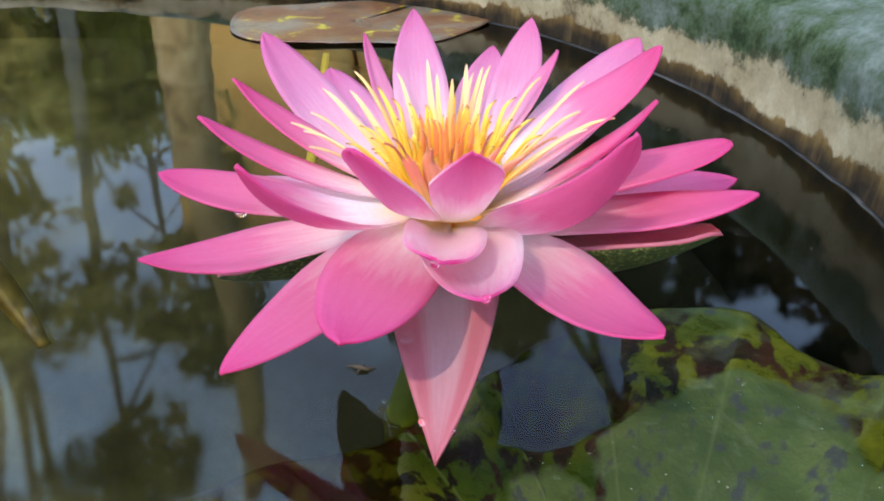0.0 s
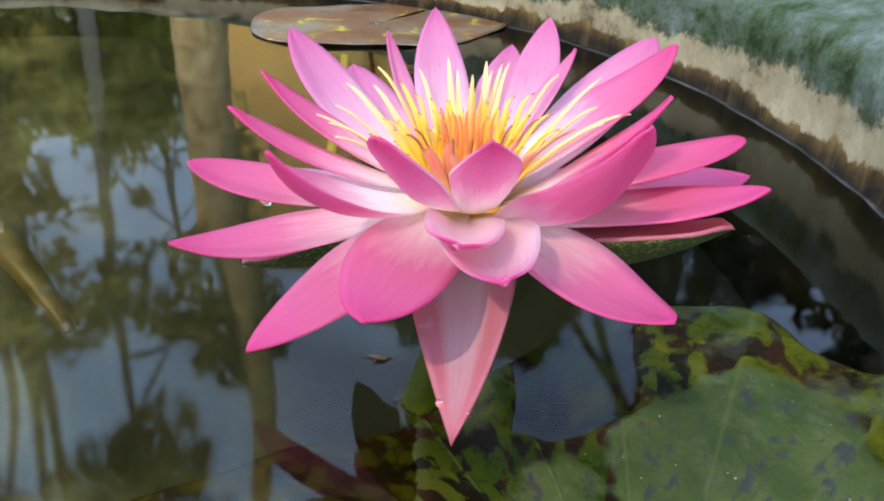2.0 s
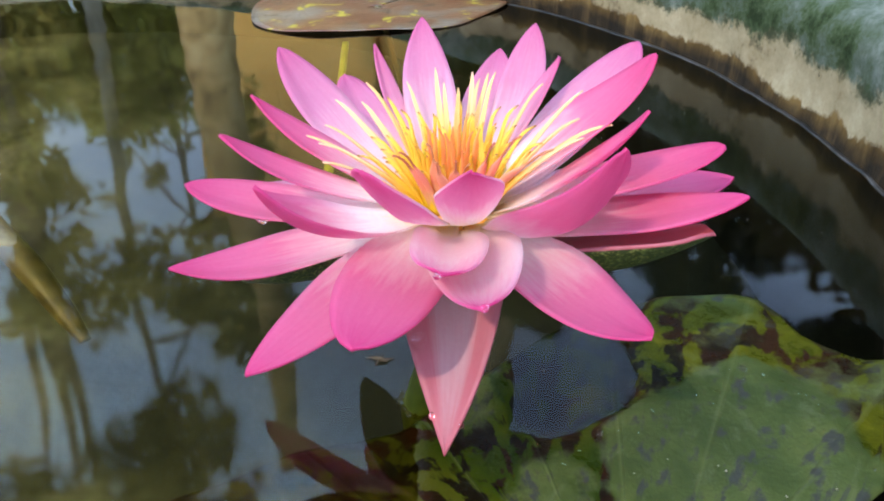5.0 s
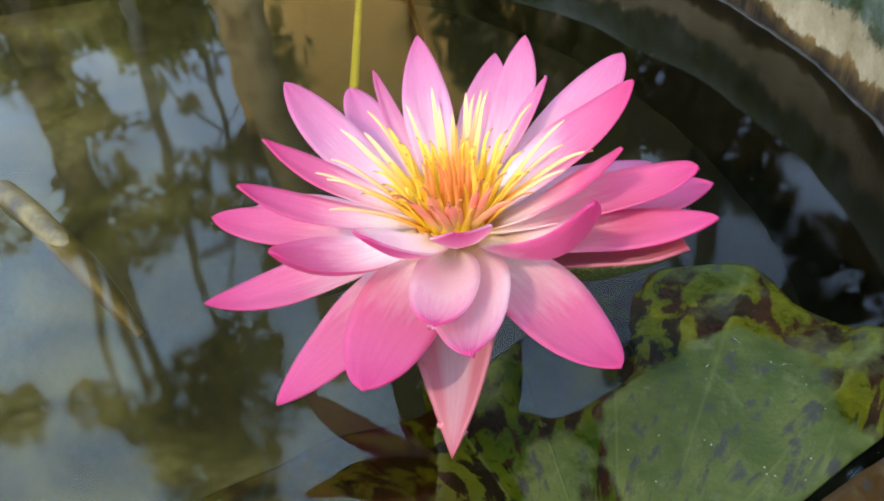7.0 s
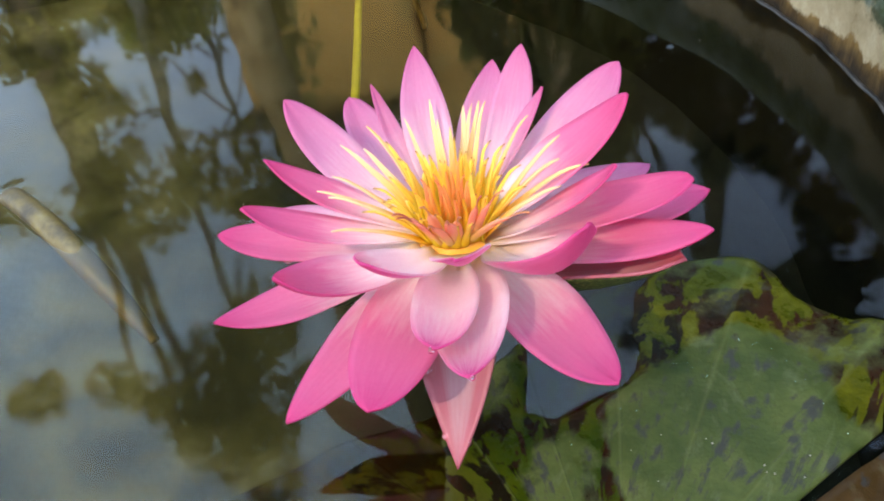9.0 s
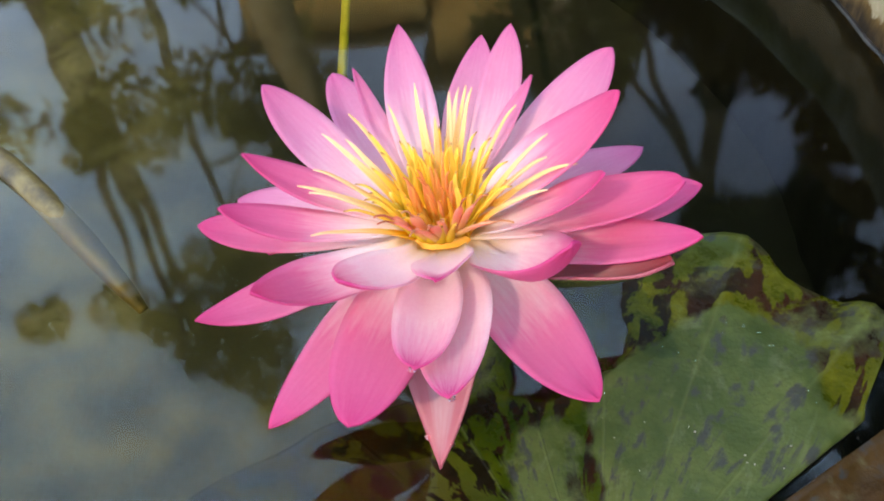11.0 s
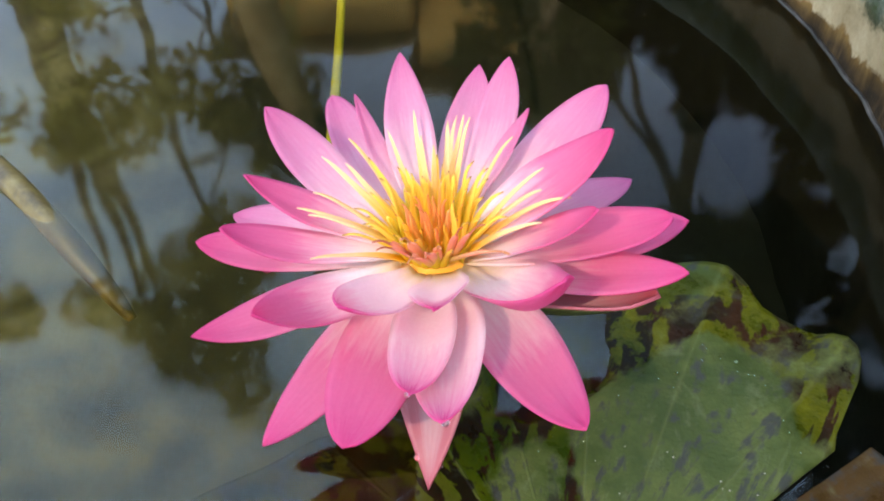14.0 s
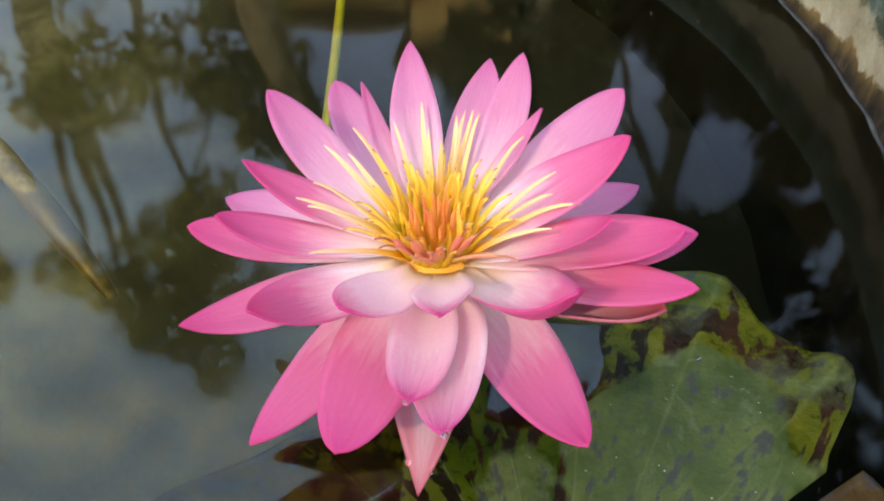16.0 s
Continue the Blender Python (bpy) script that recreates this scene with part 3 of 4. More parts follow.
# tip, half width, base, shape
PETALS = [
    # back
    ((-0.0456, 0.0369, 0.1016), 0.0077, (-0.0051, 0.0148, 0.0655), dict(bow=-0.065, cup=0.315, twist=-10.7, widest=0.593, point=2.18, blunt=0.738, narrow=0.399, tipcurl=-0.007, side_bow=-0.009)),
    ((-0.0331, 0.0682, 0.0838), 0.0077, (-0.0019, 0.0183, 0.0625), dict(bow=-0.002, cup=0.324, twist=0.442, widest=0.547, point=2.02, blunt=0.57, narrow=0.4, tipcurl=0.007, side_bow=-0.034)),
    ((-0.0193, 0.0437, 0.1010), 0.0033, (-0.0007, 0.0194, 0.0664), dict(bow=-0.075, cup=0.335, twist=4.72, widest=0.535, point=1.95, blunt=0.8, narrow=0.4, tipcurl=0.003, side_bow=0.005)),
    ((-0.0065, 0.0606, 0.1044), 0.0075, (0.0023, 0.0196, 0.0665), dict(bow=-0.026, cup=0.372, twist=1.96, widest=0.519, point=1.83, blunt=0.818, narrow=0.399, tipcurl=-0.005, side_bow=-0.029)),
    ((0.0182, 0.0724, 0.0914), 0.0080, (0.0073, 0.0199, 0.0630), dict(bow=-0.014, cup=0.353, twist=2.49, widest=0.531, point=1.9, blunt=0.816, narrow=0.4, tipcurl=-0.002, side_bow=0.016)),
    ((0.0280, 0.0577, 0.1035), 0.0062, (0.0110, 0.0195, 0.0660), dict(bow=-0.061, cup=0.326, twist=4.27, widest=0.626, point=2.15, blunt=0.79, narrow=0.399, tipcurl=-0.001, side_bow=0.033)),
    ((0.0332, 0.0351, 0.1001), 0.0032, (0.0090, 0.0190, 0.0670), dict(bow=-0.05)),
    ((0.0562, 0.0426, 0.1019), 0.0099, (0.0132, 0.0158, 0.0647), dict(bow=-0.071, cup=0.335, twist=7.55, widest=0.568, point=2.13, blunt=0.702, narrow=0.398, tipcurl=-0.019, side_bow=0.012)),
    ((0.0551, 0.0161, 0.1068), 0.0093, (0.0124, 0.0115, 0.0690), dict(bow=-0.038, cup=0.406, twist=8.16, widest=0.529, point=1.91, blunt=0.747, narrow=0.4, tipcurl=0.048, side_bow=0.015)),
    # right
    ((0.0494, -0.0091, 0.1012), 0.0061, (0.0162, 0.0079, 0.0657), dict(bow=-0.071, cup=0.391, twist=5.64, widest=0.586, point=2.04, blunt=0.802, narrow=0.371, tipcurl=0.03, side_bow=-0.071)),
    ((0.0396, -0.0336, 0.1028), 0.0111, (0.0153, 0.0076, 0.0618), dict(bow=-0.148, cup=0.672, twist=-0.134, widest=0.392, point=1.81, blunt=0.665, narrow=0.428, tipcurl=0.022, side_bow=-0.01)),
    ((0.0709, 0.0002, 0.0887), 0.0089, (0.0142, 0.0091, 0.0647), dict(bow=-0.036, cup=0.378, twist=2.84, widest=0.576, point=2.21, blunt=0.616, narrow=0.402, tipcurl=0.015, side_bow=0.007)),
    ((0.0799, 0.0144, 0.0735), 0.0101, (0.0143, 0.0109, 0.0617), dict(bow=-0.015, cup=0.342, twist=4.96, widest=0.582, point=2.12, blunt=0.759, narrow=0.4, tipcurl=0.004, side_bow=0.02)),
    ((0.0692, 0.0483, 0.0599), 0.0084, (0.0128, 0.0155, 0.0597), dict(bow=0.024, cup=0.337, twist=0.88, widest=0.552, point=2.03, blunt=0.77, narrow=0.4, tipcurl=0.007, side_bow=0.014)),
    ((0.0739, -0.0134, 0.0820), 0.0073, (0.0136, 0.0076, 0.0622), dict(bow=-0.058, cup=0.341, twist=11.2, widest=0.543, point=2.1, blunt=0.717, narrow=0.406, tipcurl=0.013, side_bow=-0.025)),
    ((0.0445, -0.0532, 0.0711), 0.0112, (0.0112, 0.0043, 0.0639), dict(bow=-0.007, cup=0.248, twist=-0.847, widest=0.474, point=1.88, blunt=0.728, narrow=0.423, tipcurl=0.092, side_bow=-0.017)),
    # front
    ((-0.0130, -0.0593, 0.0715), 0.0118, (0.0010, 0.0045, 0.0645), dict(bow=-0.005, cup=0.194, twist=-4.89, widest=0.529, point=2.01, blunt=0.586, narrow=0.447, tipcurl=0.005, side_bow=0.012)),
    ((-0.0375, -0.0511, 0.0576), 0.0089, (-0.0010, 0.0051, 0.0645), dict(bow=0.018, cup=0.273, twist=-1.59, widest=0.514, point=1.83, blunt=0.764, narrow=0.436, tipcurl=0.045, side_bow=-0.03)),
    ((0.0116, -0.0574, 0.0802), 0.0104, (0.0073, 0.0025, 0.0620), dict(bow=0.005, cup=0.475, twist=4.99, widest=0.505, point=1.67, blunt=0.614, narrow=0.395, tipcurl=0.048, side_bow=-0.018)),
    ((0.0031, -0.0520, 0.0845), 0.0080, (0.0035, 0.0018, 0.0628), dict(bow=0.016, cup=0.574, twist=-5.35, widest=0.585, point=2.02, blunt=0.546, narrow=0.392, tipcurl=0.073, side_bow=-0.027)),
    ((0.0092, -0.0400, 0.0997), 0.0076, (0.0080, 0.0016, 0.0653), dict(bow=-0.051, cup=0.424, twist=7.7, widest=0.594, point=1.36, blunt=0.846, narrow=0.60, tipcurl=-0.029, side_bow=-0.016)),
    ((-0.0128, -0.0386, 0.0993), 0.0077, (0.0008, 0.0006, 0.0664), dict(bow=-0.067, cup=0.489, twist=-12, widest=0.634, point=1.93, blunt=0.685, narrow=0.50, tipcurl=0.02, side_bow=-0.003)),
    # left
    ((-0.0638, -0.0202, 0.0644), 0.0078, (-0.0052, 0.0068, 0.0615), dict(bow=-0.013, cup=0.384, twist=-6.82, widest=0.529, point=1.94, blunt=0.78, narrow=0.391, tipcurl=0.085, side_bow=0.012)),
    ((-0.0350, -0.0379, 0.0957), 0.0084, (-0.0040, 0.0019, 0.0669), dict(bow=-0.123, cup=0.549, twist=-8.36, widest=0.552, point=1.99, blunt=0.811, narrow=0.397, tipcurl=0.044, side_bow=0.059)),
    ((-0.0689, 0.0102, 0.0723), 0.0070, (-0.0060, 0.0123, 0.0629), dict(bow=-0.039, cup=0.265, twist=-16.5, widest=0.643, point=2.27, blunt=0.691, narrow=0.392, tipcurl=0.048, side_bow=0.012)),
    ((-0.0513, -0.0063, 0.0933), 0.0069, (-0.0056, 0.0088, 0.0673), dict(bow=-0.065, cup=0.308, twist=-0.149, widest=0.594, point=2.22, blunt=0.683, narrow=0.4, tipcurl=0.036, side_bow=0.009)),
    ((-0.0478, 0.0118, 0.0967), 0.0065, (-0.0048, 0.0121, 0.0670), dict(bow=-0.072, cup=0.395, twist=0.173, widest=0.522, point=1.88, blunt=0.805, narrow=0.4, tipcurl=0.016, side_bow=0.014)),
    ((-0.0716, 0.0449, 0.0497), 0.0074, (-0.0049, 0.0138, 0.0591), dict(bow=0.04, cup=0.322, twist=-6.35, widest=0.592, point=2.21, blunt=0.747, narrow=0.4, tipcurl=-0.006, side_bow=-0.034)),
]
for tip, half, base, shape in PETALS:
    front = abs(tip[0]) < 0.02 and tip[1] < 0 and tip[2] > 0.08
    lily_part("petal", petal_bm(base, tip, half, back=1, **shape), [LILAC if tip[1] > 0.03 else PINK_PALE if front else PINK, PINK_BACK])

SEPALS = [
    ((0.0677, -0.0123, 0.0713), 0.0085, (0.0126, 0.0051, 0.0534), dict(bow=-0.128, cup=1.0, twist=-13.3, widest=0.589, point=3.09, blunt=0.454, narrow=0.75, tipcurl=-0.012, side_bow=0.025)),
    ((0.0045, -0.0518, 0.0364), 0.0122, (0.0043, 0.0017, 0.0568), dict(bow=0.087, cup=0.49, twist=9.54, widest=0.362, point=1.36, blunt=0.954, narrow=0.7, tipcurl=0.024, side_bow=-0.034)),
    ((-0.0531, -0.0020, 0.0495), 0.0076, (-0.0049, 0.0086, 0.0556), dict(bow=-0.095, cup=1.0, twist=17.1, widest=0.56, blunt=0.58, narrow=0.75, tipcurl=0.007)),
    ((-0.0330, 0.0620, 0.0410), 0.0110, (-0.0010, 0.0190, 0.0560), dict(bow=0.06, cup=0.4, widest=0.4, narrow=0.6)),
]
for tip, half, base, shape in SEPALS:
    bm = petal_bm(base, tip, half, thick=0.0011, back=1, **shape)
    lily_part("sepal", bm, [SEPAL_IN, SEPAL_OUT], label="thick sepal, dusty pink inside and speckled green outside")


def receptacle():
    prof = [(0.0005, 0.050), (0.006, 0.052), (0.0095, 0.058), (0.0108, 0.0614), (0.0114, 0.0632), (0.0108, 0.0650), (0.0092, 0.0672), (0.0075, 0.0690), (0.0005, 0.0694)]
    bm = bmesh.new()
    rings = [[bm.verts.new(Vector((HEART.x + r * math.cos(a), HEART.y + r * math.sin(a), z))) for a in np.arange(24) * math.pi / 12] for r, z in prof]
    for a, b in zip(rings, rings[1:]):
        for k in range(24):
            bm.faces.new((a[k], a[(k + 1) % 24], b[(k + 1) % 24], b[k]))
    bm.faces.new(rings[0][::-1])
    bm.faces.new(rings[-1])
    bmesh.ops.recalc_face_normals(bm, faces=bm.faces)
    return bm


def filament_bowl(lobes=26):
    """The broad bases of the outer stamens, grown together into half a bowl that is open in front."""
    def surface(u, v):
        a = radians(-32 + 244 * v)
        tall = 0.05 + 0.95 * (0.5 + 0.5 * math.sin(a)) ** 0.8
        edge = 0.62 + 0.38 * abs(math.cos(lobes * a / 2)) ** 0.8
        k = u * edge * tall
        r = 0.0096 + 0.0062 * k + 0.0006 * abs(math.cos(lobes * a / 2))
        z = 0.0672 + 0.0125 * k
        n = Vector((-math.cos(a) * 0.85, -math.sin(a) * 0.85, 0.53))
        return Vector((HEART.x + math.cos(a) * r, HEART.y + math.sin(a) * r, z)), n

    return sheet(surface, 6, lobes * 6, 0.0005)


lily_part("filament_bowl", filament_bowl(), STAMEN_BOWL, label="fused yellow bases of the stamens")
lily_part("flower_heart", receptacle(), HEART_YELLOW, label="yellow-orange heart of the flower")
stem_line = spine([(0.004, 0.030, -0.22), (-0.004, 0.014, -0.10), (-0.0058, 0.005, -0.012), (-0.0050, 0.0040, 0.0), (-0.0005, 0.0055, 0.016), (0.0025, 0.0085, 0.034), (0.0045, 0.0115, 0.055)], 10)
lily_part("stem", tube(stem_line, [0.0058] * len(stem_line), 12), STEM_GREEN, label="thick green flower stem")


def stamen_bm(base, tip, width, bow, hook, rng, neck=0.9):
    """A flat strap from base to tip: bowed, a little wavy, with a fine tip that hooks outwards."""
    base, tip = Vector(base), Vector(tip)
    d = (tip - base).normalized()
    out = Vector((tip.x - HEART.x, tip.y - HEART.y, 0.0))
    out = out.normalized() if out.length > 0.002 else Vector((0, -1, 0))
    side = d.cross(Vector((0, 0, 1)))
    side = side.normalized() if side.length > 0.05 else Vector((1, 0, 0))
    up = side.cross(d).normalized()
    side = (Matrix.Rotation(rng.uniform(-0.45, 0.45), 3, d) @ side).normalized()
    length = (tip - base).length
    c1 = base.lerp(tip, 0.33) + up * bow * length
    c2 = base.lerp(tip, 0.72) + up * bow * length * 1.1
    phase, sway = rng.uniform(0, 6.28), rng.uniform(0.2, 0.7) * 0.0009

    def surface(u, v):
        p = bezier(base, c1, c2, tip, u)
        t = (bezier(base, c1, c2, tip, min(u + 0.02, 1)) - bezier(base, c1, c2, tip, max(u - 0.02, 0))).normalized()
        n = side.cross(t).normalized()
        if neck < 0.9:
            w = width * (1.9 - 0.3 * u / neck if u < neck else max(1.6 - 9.0 * (u - neck), 0.34 - 0.16 * u))
        else:
            w = width * (2.5 - 2.7 * u if u < 0.5 else 1.15 - 1.5 * (u - 0.5) if u < 0.9 else 0.55 - 4.0 * (u - 0.9))
        q = v * 2 - 1
        p = p + side * (w * q + sway * math.sin(u * 7 + phase) * u) + n * (w * 0.55 * q * q)
        if u > 0.8:
            k = (u - 0.8) / 0.2
            p = p + (out - Vector((0, 0, 0.35))) * hook * k * k
        return p, n

    return sheet(surface, 14, 3, width * 0.5)


rng = random.Random(5)
OUTER_TIPS = [
    (-0.0194, 0.0308, 0.0940), (-0.0090, 0.0360, 0.0925), (-0.0018, 0.0432, 0.0943), (0.0016, 0.0307, 0.0940), (0.0051, 0.0264, 0.0939),
    (0.0094, 0.0364, 0.0951), (0.0111, 0.0449, 0.0906), (0.0135, 0.0423, 0.0929), (0.0157, 0.0387, 0.0945), (0.0276, 0.0286, 0.0947),
    (0.0296, 0.0388, 0.0921), (0.0358, 0.0095, 0.0997), (0.0353, 0.0077, 0.0927), (0.0427, 0.0058, 0.0925), (0.0348, -0.0044, 0.0930),
    (-0.0283, 0.0268, 0.0902), (-0.0204, 0.0223, 0.0912), (-0.0285, 0.0135, 0.0884), (-0.0329, 0.0077, 0.0875), (-0.0288, 0.0060, 0.0863),
    (-0.0240, -0.0150, 0.0905),
]
MIDDLE_TIPS = [
    (-0.0081, 0.0143, 0.0925), (-0.0004, 0.0194, 0.0892), (-0.0131, 0.0237, 0.0925), (0.0200, 0.0166, 0.0930), (0.0118, 0.0049, 0.0928),
    (-0.0150, 0.0070, 0.0880), (-0.0180, -0.0020, 0.0870), (0.0240, 0.0110, 0.0900), (0.0090, 0.0200, 0.0890), (0.0160, 0.0230, 0.0900),
    (0.0250, 0.0020, 0.0890), (-0.0120, 0.0020, 0.0870), (-0.0050, 0.0240, 0.0880), (0.0060, 0.0270, 0.0900),
]
FRONT_TIPS = [
    (0.0196, -0.0060, 0.0940), (0.0147, -0.0045, 0.0913), (-0.0069, -0.0134, 0.0930), (-0.0009, -0.0105, 0.0940), (0.0010, -0.0175, 0.0925),
    (0.0056, -0.0149, 0.0918), (0.0081, -0.0080, 0.0881), (0.0266, -0.0186, 0.0960), (-0.0085, -0.0070, 0.0893),
]


def stamens(tips, rb, width, bow, hook, mat, neck=0.9):
    for tip in tips:
        d = Vector((tip[0] - HEART.x, tip[1] - HEART.y, 0)).normalized()
        b = Vector((HEART.x, HEART.y, 0.0675)) + d * rb
        lily_part("stamen", stamen_bm(b, tip, width * rng.uniform(0.85, 1.2), bow * rng.uniform(0.5, 1.4), hook * rng.uniform(0.4, 1.5), rng, neck), mat)


def ring_of_stamens(count, reach, z, rb, width, bow, mat, lean=0.008):
    """A whorl of stamens whose tips lean towards the open front of the flower."""
    for k in range(count):
        a = 2 * math.pi * (k + rng.uniform(-0.3, 0.3)) / count
        dirn = Vector((math.cos(a), math.sin(a), 0))
        b = Vector((HEART.x, HEART.y, 0.0675)) + dirn * rb
        t = Vector((HEART.x, HEART.y - lean, z + rng.uniform(-0.003, 0.003))) + dirn * reach * rng.uniform(0.8, 1.2)
        lily_part("stamen", stamen_bm(b, t, width * rng.uniform(0.8, 1.2), bow, 0.0009, rng), mat)


stamens(OUTER_TIPS, 0.0112, 0.00084, 0.04, 0.0010, STAMEN_YELLOW)
stamens(MIDDLE_TIPS, 0.0102, 0.00080, 0.04, 0.0014, STAMEN_GOLD)
stamens(FRONT_TIPS, 0.0095, 0.00088, 0.03, 0.0013, STAMEN_CORAL, 0.55)
ring_of_stamens(22, 0.0165, 0.0830, 0.0104, 0.00090, 0.03, STAMEN_GOLD, 0.000)
ring_of_stamens(15, 0.0100, 0.0875, 0.0074, 0.00066, 0.00, STAMEN_ORANGE, 0.003)
ring_of_stamens(11, 0.0065, 0.0905, 0.0045, 0.00058, -0.04, STAMEN_RED, 0.006)
ring_of_stamens(5, 0.0030, 0.0900, 0.0020, 0.00055, -0.03, STAMEN_RED, 0.006)

# ---- lily pad beneath ----
PADC = Vector((0.045, -0.085))


REACH_AT = (0, 20, 28, 33, 36, 38, 40, 42, 44, 46, 48, 50, 54, 58, 61, 64, 67, 70, 75, 80, 90, 100, 106, 114, 124, 131, 138, 147, 156, 163, 175, 200, 360)
REACH = (0.125, 0.128, 0.122, 0.118, 0.108, 0.114, 0.127, 0.143, 0.151, 0.153, 0.150, 0.1445, 0.146, 0.149, 0.157, 0.163, 0.163, 0.160, 0.154, 0.146, 0.132, 0.115, 0.107, 0.0985, 0.094, 0.100, 0.108, 0.117, 0.128, 0.139, 0.145, 0.140, 0.125)
DRY = [(0.050, -0.005), (0.062, 0.004), (0.076, 0.012), (0.090, 0.0195), (0.099, 0.0245), (0.111, 0.0185), (0.116, 0.009), (0.121, -0.003), (0.122, -0.015), (0.1265, -0.028), (0.110, -0.060), (0.110, -0.120), (0.046, -0.120), (0.052, -0.040)]
BAY = [(0.026, 0.060), (0.0255, 0.014), (0.024, -0.005), (0.032, -0.0085), (0.042, -0.005), (0.051, 0.001), (0.059, 0.008), (0.062, 0.020), (0.062, 0.032), (0.067, 0.050), (0.078, 0.066), (0.075, 0.100), (0.026, 0.100)]
SUNK = [(-0.010, -0.220), (-0.008, -0.030), (-0.014, 0.030), (-0.220, 0.030), (-0.220, -0.220)]
DAMP = [(0.026, -0.022), (0.036, -0.016), (0.043, -0.024), (0.041, -0.060), (0.040, -0.120), (0.016, -0.120), (0.022, -0.060)]


def pad_reach(a):
    return float(np.interp(math.degrees(a) % 360, REACH_AT, REACH)) + 0.0010 * math.sin(9 * a) + 0.0008 * math.sin(23 * a + 1)


def inside(p, shape):
    """How far p lies inside a closed outline; below 0 outside."""
    best, within = 1.0, False
    for (ax, ay), (bx, by) in zip(shape, shape[1:] + shape[:1]):
        ex, ey = bx - ax, by - ay
        k = min(max(((p.x - ax) * ex + (p.y - ay) * ey) / (ex * ex + ey * ey), 0), 1)
        best = min(best, math.hypot(p.x - ax - ex * k, p.y - ay - ey * k))
        if (ay > p.y) != (by > p.y) and p.x < ax + ex * (p.y - ay) / ey:
            within = not within
    return best if within else -best


def pad_height(x, y):
    p = Vector((x, y))
    ragged = 0.0035 * noise.noise(Vector((x * 60, y * 60, 8))) + 0.0015 * noise.noise(Vector((x * 190, y * 190, 4)))
    rise = lambda shape: 1 / (1 + math.exp(-min(max((inside(p, shape) + ragged) / 0.0016, -30), 30)))
    return 0.0007 - 0.0052 * rise(BAY) - 0.0075 * rise(SUNK) + 0.0020 * rise(DRY) + 0.0009 * rise(DAMP) + 0.0004 * noise.noise(Vector((x * 45, y * 45, 0)))


def lily_pad():
    gap = radians(1.6)
    start = radians(35) + gap

    def surface(u, v):
        a = start + v * (2 * math.pi - 2 * gap)
        r = 0.004 + u * (pad_reach(a) - 0.004)
        x, y = PADC.x + math.cos(a) * r, PADC.y + math.sin(a) * r
        return Vector((x, y, pad_height(x, y) + 0.0004 * u**8 + 0.0040 * math.exp(-(1 - v) * 160))), Vector((0, 0, 1))

    pad = new("lily_pad")
    pad.location = (PADC.x, PADC.y, -0.23)
    tagged(pad, "mottled green lily pad with dark red blotches, its margin under water", "lily pad", group="lily pads")
    lower = Matrix.Translation(pad.location).inverted()
    bm = sheet(surface, 70, 220, 0.0009)
    bmesh.ops.transform(bm, matrix=lower, verts=bm.verts)
    part("leaf_blade", bm, PAD, pad)
    line = spine([(PADC.x + 0.03, PADC.y + 0.02, -0.23), (PADC.x + 0.02, PADC.y, -0.1), (PADC.x, PADC.y, -0.0035)], 8)
    bm = tube([p - pad.location for p in line], [0.003] * len(line), 10)
    part("leaf_stalk", bm, STEM_GREEN, pad)


lily_pad()


# ---- stems and leaves in the water ----
line = spine([(-0.247, 0.146, -0.002), (-0.236, 0.137, 0.0025), (-0.208, 0.114, 0.0005), (-0.176, 0.086, -0.010), (-0.150, 0.062, -0.022), (-0.138, 0.051, -0.030)], 10)
ob = part("reed_stem", tube(line, [0.0062 - 0.0042 * max(0, i / len(line) - 0.6) / 0.4 for i in range(len(line))], 12), STEM_BROWN)
tagged(ob, "old brown leaf stem breaking the water surface", "plant stem")
line = spine([(-0.062, 0.15, -0.008), (-0.072, 0.25, -0.006), (-0.088, 0.385, -0.006), (-0.094, 0.43, -0.02)], 10)
ob = part("floating_reed", tube(line, [0.0028] * len(line), 8), STEM_YELLOW)
tagged(ob, "thin yellow-green stalk floating on the water", "plant stem")


def old_pad():
    def surface(u, v):
        a = v * 2 * math.pi * 0.985 + 1.2
        r = 0.003 + u * (0.088 + 0.008 * math.sin(2 * a) + 0.004 * math.sin(5 * a))
        x, y = -0.078 + math.cos(a) * r * 1.25, 0.522 + math.sin(a) * r
        z = 0.0008 + 0.0010 * u**4 * (1 + math.sin(3 * a)) + 0.001 * noise.noise(Vector((x * 30, y * 30, 3)))
        return Vector((x, y, z)), Vector((0, 0, 1))

    pad = new("old_lily_pad")
    pad.location = (-0.078, 0.522, -0.23)
    bm = sheet(surface, 16, 60, 0.0007)
    bmesh.ops.transform(bm, matrix=Matrix.Translation(pad.location).inverted(), verts=bm.verts)
    part("leaf_blade", bm, DEAD_LEAF, pad)
    part("leaf_stalk", tube(spine([Vector((0.02, 0.01, 0)), Vector((0.01, 0, 0.12)), Vector((0, 0, 0.2318))], 8), [0.003] * 17, 10), STEM_BROWN, pad)
    tagged(pad, "withered red-brown and yellow lily pad floating near the tank wall", "lily pad", group="lily pads")


old_pad()


# ---- trees round the tank ----
def direction(az, el):
    a, e = radians(az), radians(el)
    return Vector((math.sin(a) * math.cos(e), math.cos(a) * math.cos(e), math.sin(e)))


